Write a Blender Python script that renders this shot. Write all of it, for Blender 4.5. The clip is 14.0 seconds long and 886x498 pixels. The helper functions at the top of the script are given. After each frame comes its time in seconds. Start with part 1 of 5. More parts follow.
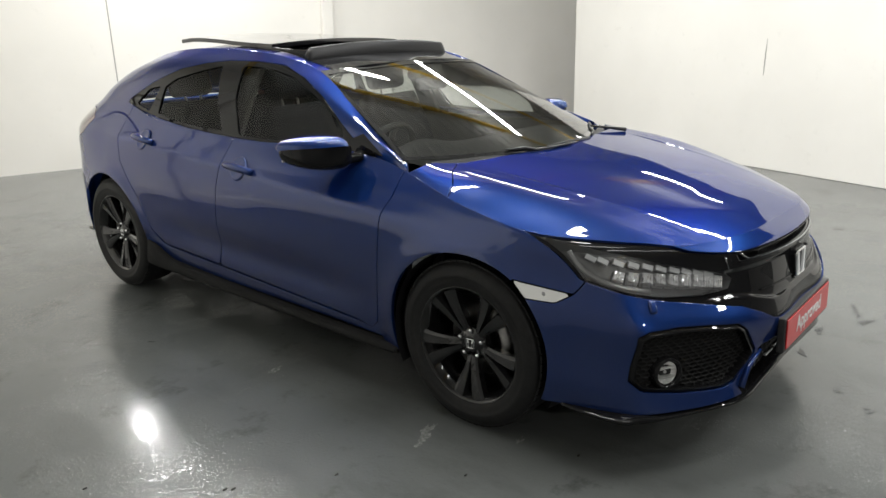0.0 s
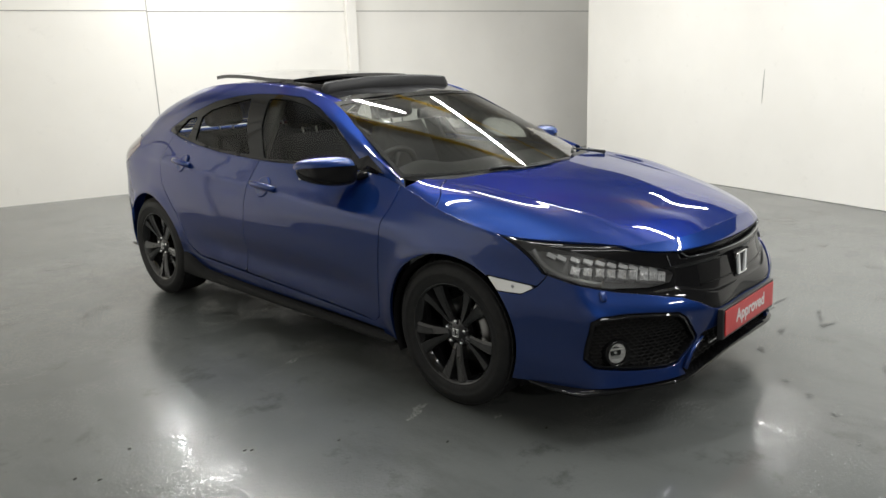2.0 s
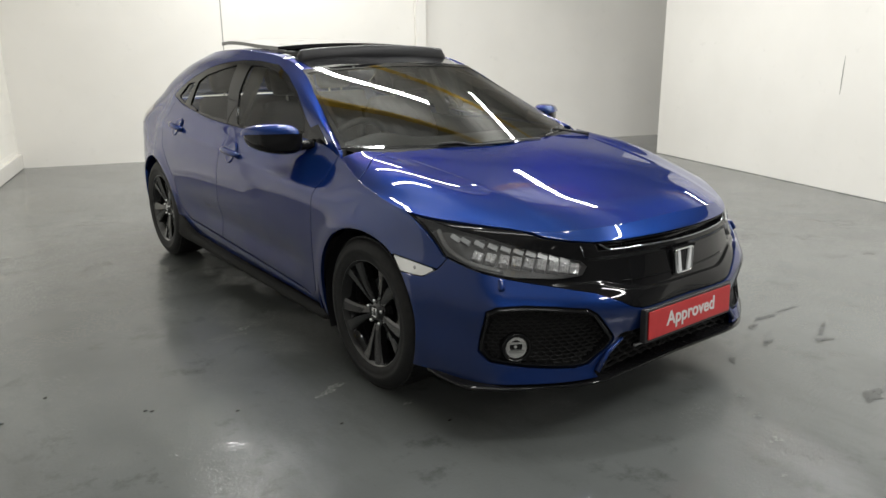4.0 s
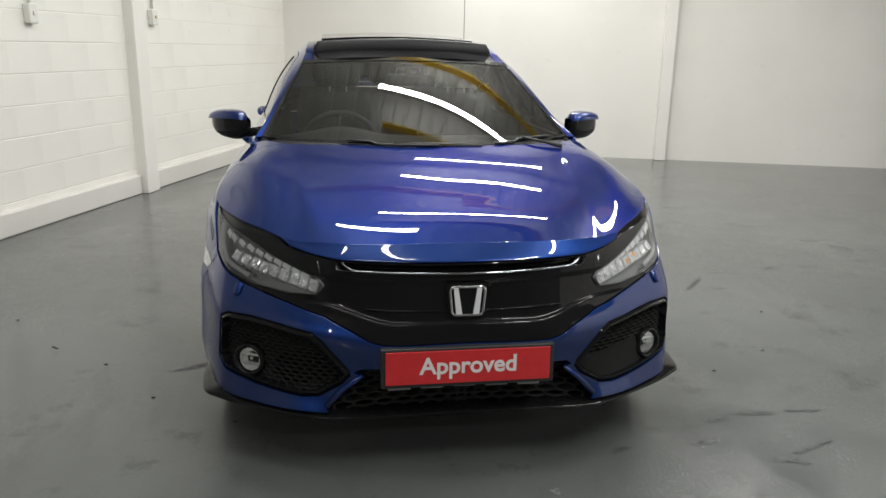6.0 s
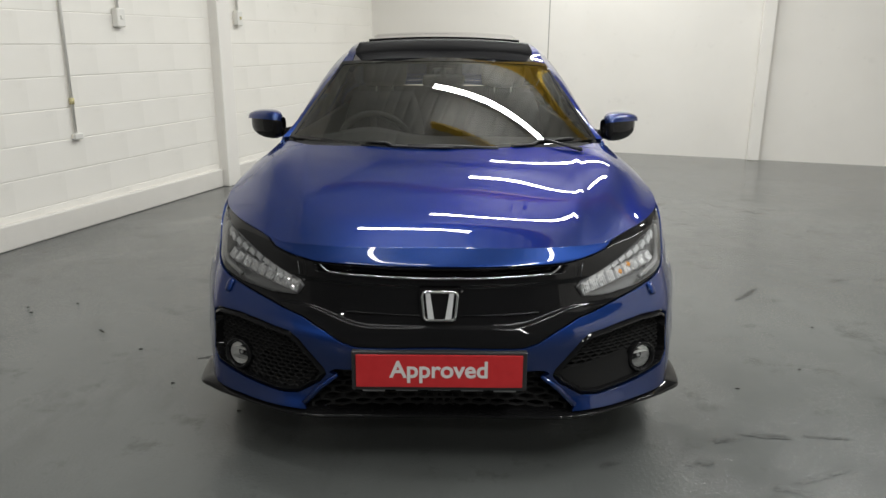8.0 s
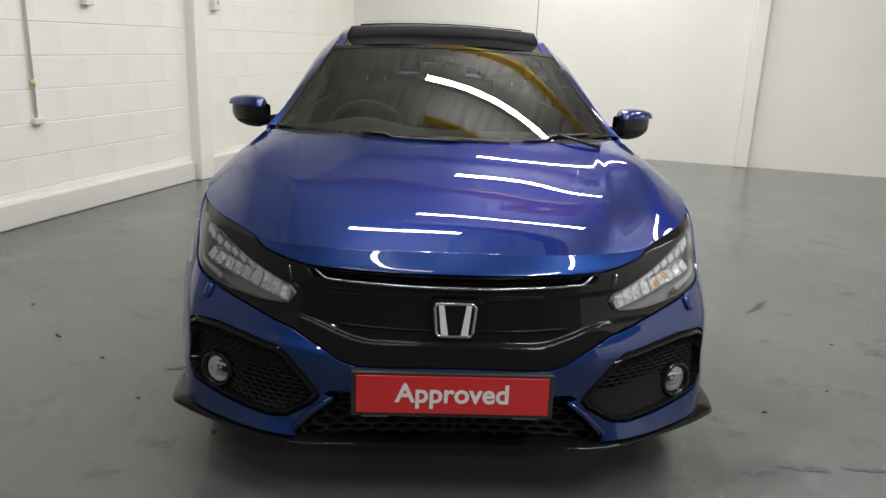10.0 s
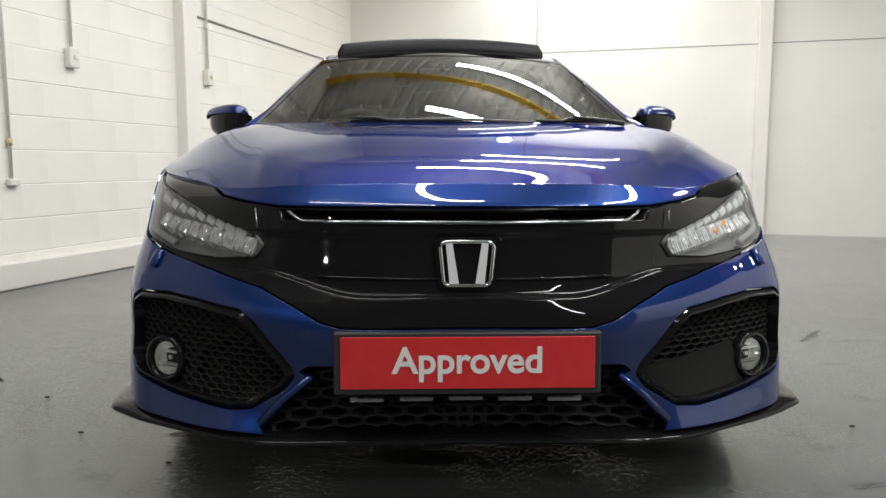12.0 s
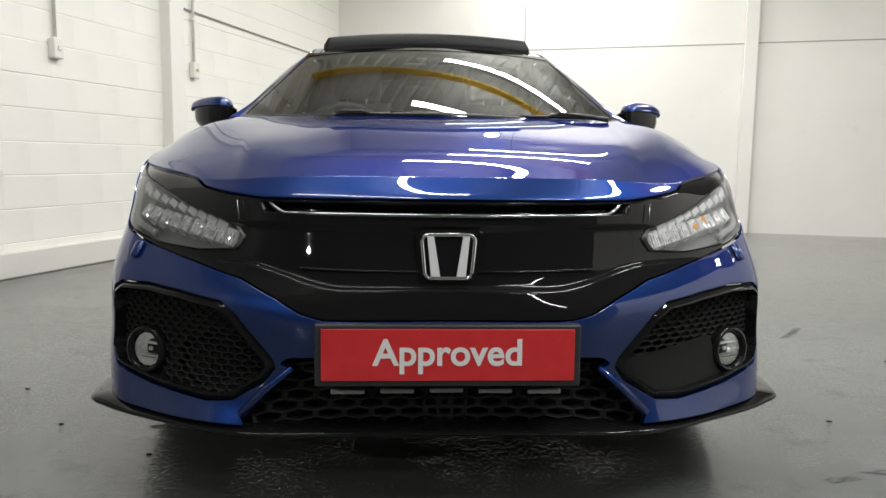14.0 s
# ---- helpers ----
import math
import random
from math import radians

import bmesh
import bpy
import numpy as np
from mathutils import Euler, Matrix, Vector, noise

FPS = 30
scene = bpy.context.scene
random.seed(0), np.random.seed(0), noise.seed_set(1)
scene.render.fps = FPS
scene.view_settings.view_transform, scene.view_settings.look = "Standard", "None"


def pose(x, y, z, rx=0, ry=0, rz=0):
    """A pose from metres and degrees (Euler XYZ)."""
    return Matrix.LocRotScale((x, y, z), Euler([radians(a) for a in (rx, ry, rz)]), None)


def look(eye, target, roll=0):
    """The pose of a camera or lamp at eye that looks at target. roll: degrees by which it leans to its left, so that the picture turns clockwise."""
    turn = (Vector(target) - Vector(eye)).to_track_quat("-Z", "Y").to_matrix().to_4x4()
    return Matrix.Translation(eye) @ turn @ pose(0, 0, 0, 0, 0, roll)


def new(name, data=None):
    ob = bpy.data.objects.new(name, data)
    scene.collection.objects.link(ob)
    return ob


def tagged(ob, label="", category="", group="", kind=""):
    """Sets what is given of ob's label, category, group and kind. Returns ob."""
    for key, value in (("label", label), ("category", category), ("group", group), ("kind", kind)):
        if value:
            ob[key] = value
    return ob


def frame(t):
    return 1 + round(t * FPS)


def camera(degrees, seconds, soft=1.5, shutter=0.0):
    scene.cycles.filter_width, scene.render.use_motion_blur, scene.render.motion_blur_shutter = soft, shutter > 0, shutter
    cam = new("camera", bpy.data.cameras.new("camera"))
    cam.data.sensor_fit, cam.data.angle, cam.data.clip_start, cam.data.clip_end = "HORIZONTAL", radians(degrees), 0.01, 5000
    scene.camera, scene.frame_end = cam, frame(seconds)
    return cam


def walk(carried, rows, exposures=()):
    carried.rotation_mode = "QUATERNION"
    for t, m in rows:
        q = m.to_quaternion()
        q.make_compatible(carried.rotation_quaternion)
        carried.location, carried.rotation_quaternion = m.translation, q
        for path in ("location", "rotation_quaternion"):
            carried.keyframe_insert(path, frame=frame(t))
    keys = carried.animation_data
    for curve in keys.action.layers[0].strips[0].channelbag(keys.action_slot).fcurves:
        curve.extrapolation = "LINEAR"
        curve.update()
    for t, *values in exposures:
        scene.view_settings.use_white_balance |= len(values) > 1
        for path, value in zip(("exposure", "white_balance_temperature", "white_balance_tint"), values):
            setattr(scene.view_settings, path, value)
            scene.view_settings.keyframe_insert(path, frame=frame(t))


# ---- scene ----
cam = camera(62.0, 14.0)
PATH = [
    (0, (-2.813, -0.630, 1.460), (-1.354, 0.616, 0.883), -1.4),
    (0.5, (-3.023, -0.987, 1.464), (-1.603, 0.326, 0.950), -3.0),
    (1, (-3.063, -1.074, 1.474), (-1.649, 0.259, 0.999), -2.4),
    (1.5, (-3.066, -1.082, 1.471), (-1.661, 0.254, 0.980), -2.2),
    (2, (-3.060, -1.082, 1.473), (-1.643, 0.240, 0.979), -2.0),
    (2.2, (-3.050, -1.082, 1.472), (-1.634, 0.239, 0.974), -1.7),
    (4.3, (-2.081, -1.615, 1.372), (-1.022, -0.004, 0.84), -0.3),
    (4.5, (-1.854, -1.679, 1.359), (-0.893, -0.004, 0.837), -0.2),
    (5, (-1.378, -1.856, 1.364), (-0.552, -0.108, 0.855), 0.3),
    (5.5, (-0.818, -1.987, 1.348), (-0.3, -0.124, 0.84), -1.3),
    (6, (-0.42, -2.067, 1.357), (-0.113, -0.162, 0.831), 1.0),
    (6.5, (-0.172, -2.096, 1.397), (-0.068, -0.174, 0.854), -0.1),
    (7, (-0.042, -2.107, 1.405), (-0.014, -0.181, 0.865), 0.1),
    (7.5, (-0.014, -2.099, 1.4), (-0.02, -0.171, 0.867), 0.0),
    (8, (-0.003, -2.096, 1.396), (0.008, -0.171, 0.851), 0.4),
    (10.5, (-0.141, -1.607, 1.247), (-0.042, 0.317, 0.71), 2.3),
    (11, (-0.128, -1.455, 0.962), (-0.03, 0.502, 0.565), 1.9),
    (11.5, (-0.106, -1.47, 0.815), (-0.045, 0.516, 0.585), 0.15),
    (12, (-0.106, -1.456, 0.81), (-0.031, 0.529, 0.581), 0.05),
    (12.5, (-0.104, -1.46, 0.81), (-0.018, 0.524, 0.571), 0.45),
    (13, (-0.1, -1.462, 0.808), (-0.002, 0.52, 0.56), 0.75),
    (13.5, (-0.098, -1.461, 0.805), (0.006, 0.523, 0.575), 0.85),
    (14, (-0.094, -1.463, 0.803), (0.015, 0.52, 0.565), 0.65),
]
walk(cam, [(t, look(eye, target, roll)) for t, eye, target, roll in PATH], exposures=[(0.0, 0.13), (2.2, 0.06), (5.0, -0.06), (6.5, -0.27), (8.2, -0.32), (10.5, -0.20), (11.5, -0.10), (14.0, -0.03)])

# ---- room frame: corner of the two far walls, turned against the car ----
TURN = radians(-18.8)
CORNER = Vector((-0.95, 8.62, 0.0))
ROOM = Matrix.Translation(CORNER) @ Matrix.Rotation(TURN, 4, "Z")
CEIL = 4.3


def room(u, v, z=0.0):
    """A place in the room: u along the far wall, v from it towards the camera."""
    return ROOM @ Vector((u, -v, z))


# ---- light: strip lamps under the roof ----
world = bpy.data.worlds.new("world")
scene.world = world
world.use_nodes = True
world.node_tree.nodes["Background"].inputs[0].default_value = (0.75, 0.8, 0.85, 1)
world.node_tree.nodes["Background"].inputs[1].default_value = 0.02

# place across and along the room, turn, length and fresh, a fitted power factor
LAMPS = [(3.05, .85, 0, 1.95, 1.0), (3.15, 2.45, 0, 1.85, 1.0), (3.35, 4.0, 0, 2.2, 1.0), (2.48, 5.45, 0, 1.3, 1.0), (5.93, 3.5, 90, 2.5, .95), (9.6, 3.2, 90, 1.8, .8),
         # second row: unseen lamps added to brighten the car's nose and the floor
         (2.85, 7.0, 0, 1.8, .85), (2.85, 8.55, 0, 1.8, .5), (5.85, 6.9, 90, 1.8, 1.6), (3.15, 10.1, 0, 1.8, .36), (5.85, 9.2, 90, 1.8, 2.2), (7.2, 12.0, 0, 1.8, 1.7)]
LAMP_Z = 3.72
LAMP_POWER = 52.0
for u, v, turn, length, fresh in LAMPS:
    data = bpy.data.lights.new("tube_light", "AREA")
    data.shape, data.size, data.size_y, data.energy = "RECTANGLE", length, 0.11, LAMP_POWER * fresh * length / 1.8
    data.color = (0.98, 0.985, 0.965)
    lamp = new("tube_light", data)
    lamp.matrix_world = ROOM @ pose(u, -v, LAMP_Z - 0.03, 0, 0, turn)
    # bare tubes also light the roof; none far in front, to keep it dark
    if v > 9.5:
        continue
    over = bpy.data.lights.new("tube_glow", "AREA")
    over.shape, over.size, over.size_y, over.energy = "RECTANGLE", length, 0.11, LAMP_POWER * 0.22 * length / 1.8
    over.color = (0.98, 0.985, 0.965)
    new("tube_glow", over).matrix_world = ROOM @ pose(u, -v, LAMP_Z + 0.09, 180, 0, turn)

# one round lamp hung far in front of the car, seen as small glints in its nose
ROUND_LAMP = ROOM @ Vector((1.55, -13.4, 2.7))
data = bpy.data.lights.new("round_light", "AREA")
data.shape, data.size, data.energy, data.color = "DISK", 0.10, 55.0, (1.0, 0.97, 0.92)
lamp = new("round_light", data)
lamp.matrix_world = look(ROUND_LAMP, (0, 0, 0.5))
# round lamp high on the far wall, mirrored in the bonnet
WALL_LAMP = ROOM @ pose(2.2, -.13, 3.42, -68)
data = bpy.data.lights.new("wall_light", "AREA")
data.shape, data.size, data.energy, data.color = "DISK", 0.20, 14.0, (0.98, 0.985, 0.965)
lamp = new("wall_light", data)
lamp.matrix_world = WALL_LAMP
# ---- materials ----
def material(name, colour=(0.5, 0.5, 0.5), rough=0.5, metal=0.0, coat=0.0, spec=0.5):
    m = bpy.data.materials.new(name)
    m.use_nodes = True
    b = m.node_tree.nodes["Principled BSDF"]
    b.inputs["Base Color"].default_value = (*colour, 1)
    b.inputs["Roughness"].default_value = rough
    b.inputs["Metallic"].default_value = metal
    b.inputs["Coat Weight"].default_value = coat
    b.inputs["Coat Roughness"].default_value = 0.02
    b.inputs["Specular IOR Level"].default_value = spec
    return m


def node(m, kind, **values):
    n = m.node_tree.nodes.new(kind)
    for key, value in values.items():
        n.inputs[key.replace("_", " ")].default_value = value
    return n


def wire(m, a, out, b, into):
    m.node_tree.links.new(a.outputs[out], b.inputs[into])


def ramp(m, source, out, stops):
    r = m.node_tree.nodes.new("ShaderNodeValToRGB")
    el = r.color_ramp.elements
    while len(el) < len(stops):
        el.new(0.5)
    for e, (at, c) in zip(el, stops):
        e.position = at
        e.color = (c, c, c, 1) if isinstance(c, float) else (*c, 1)
    wire(m, source, out, r, 0)
    return r


def noise_of(m, scale, detail=4.0, rough=0.55, stretch=None):
    at = m.node_tree.nodes.new("ShaderNodeTexCoord")
    n = node(m, "ShaderNodeTexNoise", Scale=scale, Detail=detail, Roughness=rough)
    if stretch:
        mp = m.node_tree.nodes.new("ShaderNodeMapping")
        mp.inputs["Scale"].default_value = stretch
        wire(m, at, "Object", mp, 0)
        wire(m, mp, 0, n, "Vector")
    else:
        wire(m, at, "Object", n, "Vector")
    return n


def mixed(m, fac, fac_out, a, b, blend="MIX"):
    """A colour mix; a and b are colours or (node, output)."""
    mx = m.node_tree.nodes.new("ShaderNodeMix")
    mx.data_type, mx.blend_type = "RGBA", blend
    if fac is None:
        mx.inputs[0].default_value = fac_out
    else:
        wire(m, fac, fac_out, mx, 0)
    for n, c in ((6, a), (7, b)):
        if isinstance(c[0], float):
            mx.inputs[n].default_value = (*c, 1)
        else:
            m.node_tree.links.new(c[0].outputs[c[1]], mx.inputs[n])
    return mx


def bumped(m, source, out, strength, distance):
    bp = node(m, "ShaderNodeBump", Strength=strength, Distance=distance)
    wire(m, source, out, bp, "Height")
    wire(m, bp, 0, m.node_tree.nodes["Principled BSDF"], "Normal")
    return bp


def shader(m):
    return m.node_tree.nodes["Principled BSDF"]


def glass(name, tint, gloss=1.0, rough=0.0, ior=1.45):
    """Thin glass: a tinted see-through sheet with a mirror film that follows Fresnel."""
    m = bpy.data.materials.new(name)
    m.use_nodes = True
    m.node_tree.nodes.clear()
    out = m.node_tree.nodes.new("ShaderNodeOutputMaterial")
    clear = node(m, "ShaderNodeBsdfTransparent", Color=(*tint, 1))
    shine = node(m, "ShaderNodeBsdfGlossy", Roughness=rough, Color=(gloss, gloss, gloss, 1))
    f = node(m, "ShaderNodeFresnel", IOR=ior)
    mx = m.node_tree.nodes.new("ShaderNodeMixShader")
    wire(m, f, 0, mx, 0)
    wire(m, clear, 0, mx, 1)
    wire(m, shine, 0, mx, 2)
    wire(m, mx, 0, out, 0)
    return m


# blue metallic paint with fine flake
PAINT = material("blue_metallic_paint", (0.006, 0.02, 0.15), 0.42, 0.72, 1.0, 0.0)
shader(PAINT).inputs["Coat IOR"].default_value = 1.57
shader(PAINT).inputs["Coat Roughness"].default_value = 0.012
flake = noise_of(PAINT, 900.0, 2.0)
cloud = noise_of(PAINT, 3.0, 2.0)
tone = ramp(PAINT, flake, "Fac", [(0.35, (0.0056, 0.0205, 0.100)), (0.7, (0.0100, 0.0350, 0.156))])
wire(PAINT, tone, 0, shader(PAINT), "Base Color")
shader(PAINT).inputs["Specular Tint"].default_value = (0.08, 0.2, 0.6, 1)
rolled = node(PAINT, "ShaderNodeBevel", Radius=0.003)
rolled.samples = 4
wire(PAINT, rolled, 0, shader(PAINT), "Normal")
wire(PAINT, rolled, 0, shader(PAINT), "Coat Normal")
gleam = ramp(PAINT, cloud, "Fac", [(0.3, 0.37), (0.7, 0.44)])
wire(PAINT, gleam, 0, shader(PAINT), "Roughness")

GLOSS_BLACK = material("gloss_black_plastic", (0.0070, 0.0070, 0.0075), 0.02, 0.0, 0.0, 0.22)
SATIN_BLACK = material("satin_black_plastic", (0.017, 0.017, 0.018), 0.42)
grain = noise_of(SATIN_BLACK, 600.0, 2.0)
bumped(SATIN_BLACK, grain, "Fac", 0.25, 0.0006)
MATT_BLACK = material("matt_black_plastic", (0.010, 0.010, 0.011), 0.45, spec=0.3)
grain = noise_of(MATT_BLACK, 260.0, 3.0)
bumped(MATT_BLACK, grain, "Fac", 0.3, 0.0008)
NET = material("black_mesh_plastic", (0.0160, 0.0160, 0.0160), 0.6, spec=0.06)
VOID = material("dark_cavity", (0.022, 0.022, 0.022), 0.85, spec=0.1)
CHROME = material("chrome", (0.82, 0.83, 0.84), 0.07, 1.0)
DARK_CHROME = material("dark_chrome", (0.30, 0.31, 0.33), 0.12, 1.0)
SILVER = material("lamp_reflector", (0.72, 0.73, 0.74), 0.25, 0.3)
LAMP_GREY = material("lamp_housing_grey", (0.27, 0.27, 0.275), 0.22, 0.25)
SPARKLE = material("faceted_chrome", (0.95, 0.95, 0.96), 0.08, 0.5)
cells = node(SPARKLE, "ShaderNodeTexVoronoi", Scale=62.0)
where = SPARKLE.node_tree.nodes.new("ShaderNodeTexCoord")
wire(SPARKLE, where, "Object", cells, "Vector")
bumped(SPARKLE, cells, "Distance", 0.7, 0.010)
GUIDE = material("lamp_light_guide", (0.34, 0.34, 0.34), 0.2, 0.1, 0.4)
FOG_BOWL = material("cut_fog_reflector", (0.95, 0.95, 0.94), 0.14, 0.35)
cut_cells = node(FOG_BOWL, "ShaderNodeTexVoronoi", Scale=95.0)
wire(FOG_BOWL, FOG_BOWL.node_tree.nodes.new("ShaderNodeTexCoord"), "Object", cut_cells, "Vector")
bumped(FOG_BOWL, cut_cells, "Distance", 0.6, 0.006)
AMBER = material("amber_bulb", (0.75, 0.30, 0.03), 0.25, 0.0, 0.5)
WHITE_MARK = material("clear_side_marker", (0.62, 0.62, 0.60), 0.18, 0.2, 0.8)
RED = material("red_plate", (0.45, 0.014, 0.018), 0.34, 0.0, 0.25)
soft = noise_of(RED, 26.0, 3.0)
wire(RED, ramp(RED, soft, "Fac", [(0.3, (0.40, 0.014, 0.017)), (0.75, (0.47, 0.021, 0.024))]), 0, shader(RED), "Base Color")
LETTER = material("grey_white_letter", (0.55, 0.54, 0.53), 0.5)
RED_LENS = material("red_lamp_lens", (0.11, 0.060, 0.060), 0.08, 0.0, 1.0)
RUBBER = material("tyre_rubber", (0.005, 0.005, 0.005), 0.6, spec=0.3)
wear = noise_of(RUBBER, 40.0, 4.0)
wire(RUBBER, ramp(RUBBER, wear, "Fac", [(0.35, (0.0075, 0.0075, 0.0078)), (0.75, (0.014, 0.014, 0.0138))]), 0, shader(RUBBER), "Base Color")
bumped(RUBBER, wear, "Fac", 0.15, 0.001)
RIM_BLACK = material("gloss_black_alloy", (0.0065, 0.0065, 0.007), 0.10, 0.0, 0.4, 0.35)
STEEL = material("brake_steel", (0.34, 0.33, 0.32), 0.32, 0.95)
CLOTH = material("dark_seat_cloth", (0.009, 0.009, 0.010), 0.9, spec=0.15)
wire(CLOTH, ramp(CLOTH, noise_of(CLOTH, 9.0, 3.0), "Fac", [(0.3, (0.006, 0.006, 0.007)), (0.7, (0.012, 0.012, 0.013))]), 0, shader(CLOTH), "Base Color")
DASH = material("dashboard_plastic", (0.020, 0.0195, 0.019), 0.6)
wire(DASH, ramp(DASH, noise_of(DASH, 12.0, 3.0), "Fac", [(0.3, (0.016, 0.016, 0.0155)), (0.7, (0.024, 0.0235, 0.023))]), 0, shader(DASH), "Base Color")
LINER = material("grey_headlining", (0.045, 0.044, 0.041), 0.9)
SCREEN = glass("windscreen_glass", (0.86, 0.89, 0.86), ior=1.85)
SIDE_GLASS = glass("side_window_glass", (0.84, 0.87, 0.85), ior=1.25)
REAR_GLASS = glass("privacy_glass", (0.60, 0.63, 0.61), ior=1.2)
HATCH_GLASS = glass("tinted_hatch_glass", (0.62, 0.65, 0.63), ior=1.25)
LENS = glass("lamp_lens", (0.97, 0.98, 0.98))
ROOF_GLASS = material("black_roof_glass", (0.006, 0.006, 0.007), 0.05, 0.0, 0.5)


def painted_wall(name, base, low):
    """White paint on masonry: cloudy tone, scuffs and roller grain."""
    m = material(name, base, 0.55)
    big, mid, fine = noise_of(m, 0.9, 4.0), noise_of(m, 7.0, 5.0, 0.65), noise_of(m, 90.0, 3.0)
    tone = ramp(m, big, "Fac", [(0.3, low), (0.65, base)])
    spots = ramp(m, mid, "Fac", [(0.20, 0.0), (0.38, 1.0)])
    mx = mixed(m, spots, 0, tuple(v * 0.95 for v in low), (tone, 0))
    wire(m, mx, 2, shader(m), "Base Color")
    bumped(m, fine, "Fac", 0.25, 0.002)
    return m


WALL_PAINT = painted_wall("white_wall_paint", (0.80, 0.78, 0.74), (0.75, 0.73, 0.69))
BLOCK_PAINT = painted_wall("white_block_paint", (0.82, 0.80, 0.75), (0.76, 0.74, 0.69))
# side wall out of view, its dim light put into a grey colour
DIM_WALL = painted_wall("dim_wall_tone", (0.34, 0.335, 0.32), (0.29, 0.285, 0.27))
# darkened colour for the unseen front wall, so the nose mirrors little light
DARK_WALL = painted_wall("dark_wall_tone", (0.11, 0.11, 0.108), (0.08, 0.08, 0.078))
PLINTH_PAINT = painted_wall("grey_white_plinth_paint", (0.72, 0.70, 0.66), (0.62, 0.60, 0.56))
JOINT = material("grey_joint", (0.34, 0.33, 0.31), 0.8)
MORTAR = material("painted_mortar", (0.74, 0.72, 0.68), 0.8)
WHITE_PLASTIC = material("white_plastic", (0.72, 0.71, 0.67), 0.4)
OLD_YELLOW = material("faded_yellow_plastic", (0.52, 0.46, 0.24), 0.5)
YELLOW = material("yellow_steel", (0.72, 0.47, 0.045), 0.45)
TIN = material("grey_roof_sheet", (0.30, 0.30, 0.29), 0.5, 0.2)
wire(TIN, ramp(TIN, noise_of(TIN, 1.2, 4.0), "Fac", [(0.3, (0.50, 0.50, 0.475)), (0.7, (0.62, 0.62, 0.59))]), 0, shader(TIN), "Base Color")
TUBE = material("white_lamp_body", (0.8, 0.8, 0.78), 0.4)

# grey floor paint on concrete: sealed and wet-looking, with stains, scuffs, flaked spots and pinholes
FLOOR = material("grey_painted_concrete", (0.16, 0.17, 0.165), 0.5, spec=0.1)
patch, stain, speck = noise_of(FLOOR, 0.55, 5.0, 0.6), noise_of(FLOOR, 2.6, 6.0, 0.7), noise_of(FLOOR, 34.0, 5.0, 0.7)
scuff = noise_of(FLOOR, 1.6, 7.0, 0.75, (1.0, 0.35, 1.0))
tone = ramp(FLOOR, patch, "Fac", [(0.3, (0.066, 0.071, 0.069)), (0.7, (0.104, 0.110, 0.107))])
dirty = ramp(FLOOR, stain, "Fac", [(0.33, 0.0), (0.43, 1.0)])
mx = mixed(FLOOR, dirty, 0, (0.050, 0.053, 0.051), (tone, 0))
dull = ramp(FLOOR, scuff, "Fac", [(0.52, 0.0), (0.66, 0.8)])
mx1 = mixed(FLOOR, dull, 0, (mx, 2), (0.068, 0.072, 0.070))
grit = ramp(FLOOR, speck, "Fac", [(0.27, 0.0), (0.33, 1.0)])
mx2 = mixed(FLOOR, grit, 0, (0.055, 0.055, 0.052), (mx1, 2))
drop = noise_of(FLOOR, 6.5, 1.5, 0.5)
drops = ramp(FLOOR, drop, "Fac", [(0.20, 0.0), (0.225, 1.0)])
mx3 = mixed(FLOOR, drops, 0, (0.030, 0.030, 0.029), (mx2, 2))
wire(FLOOR, mx3, 2, shader(FLOOR), "Base Color")
# dull base under a clear sealer that mirrors the room, broken where it is rough or flaked
sheen = ramp(FLOOR, stain, "Fac", [(0.3, 0.62), (0.46, 0.52), (0.62, 0.55), (0.70, 0.48)])
wire(FLOOR, sheen, 0, shader(FLOOR), "Roughness")
flaked = noise_of(FLOOR, 16.0, 9.0, 0.82)
seal = ramp(FLOOR, flaked, "Fac", [(0.34, 0.45), (0.42, 0.95), (0.60, 1.0), (0.64, 1.0)])
wire(FLOOR, seal, 0, shader(FLOOR), "Coat Weight")
film = ramp(FLOOR, stain, "Fac", [(0.32, 0.13), (0.42, 0.045), (0.55, 0.03), (0.70, 0.025)])
wire(FLOOR, film, 0, shader(FLOOR), "Coat Roughness")
bumped(FLOOR, speck, "Fac", 0.12, 0.004)
# rough patches where the sealer glitters, smooth elsewhere
rough_spot = ramp(FLOOR, noise_of(FLOOR, 2.1, 3.0, 0.6), "Fac", [(0.40, 0.16), (0.55, 0.6)])
ripple = ramp(FLOOR, noise_of(FLOOR, 75.0, 3.0, 0.6), "Fac", [(0.40, 0.0), (0.50, 0.12), (0.72, 1.0)])
shader(FLOOR).inputs["Coat IOR"].default_value = 1.46
peel = node(FLOOR, "ShaderNodeBump", Distance=0.0016)
wire(FLOOR, rough_spot, 0, peel, "Strength")
wire(FLOOR, ripple, 0, peel, "Height")
wire(FLOOR, peel, 0, shader(FLOOR), "Coat Normal")
# ---- mesh helpers ----
def finish(bm, name, mats, smooth=True):
    me = bpy.data.meshes.new(name)
    bm.normal_update()
    bm.to_mesh(me)
    bm.free()
    for m in mats if isinstance(mats, (list, tuple)) else [mats]:
        me.materials.append(m)
    for p in me.polygons:
        p.use_smooth = smooth
    return me


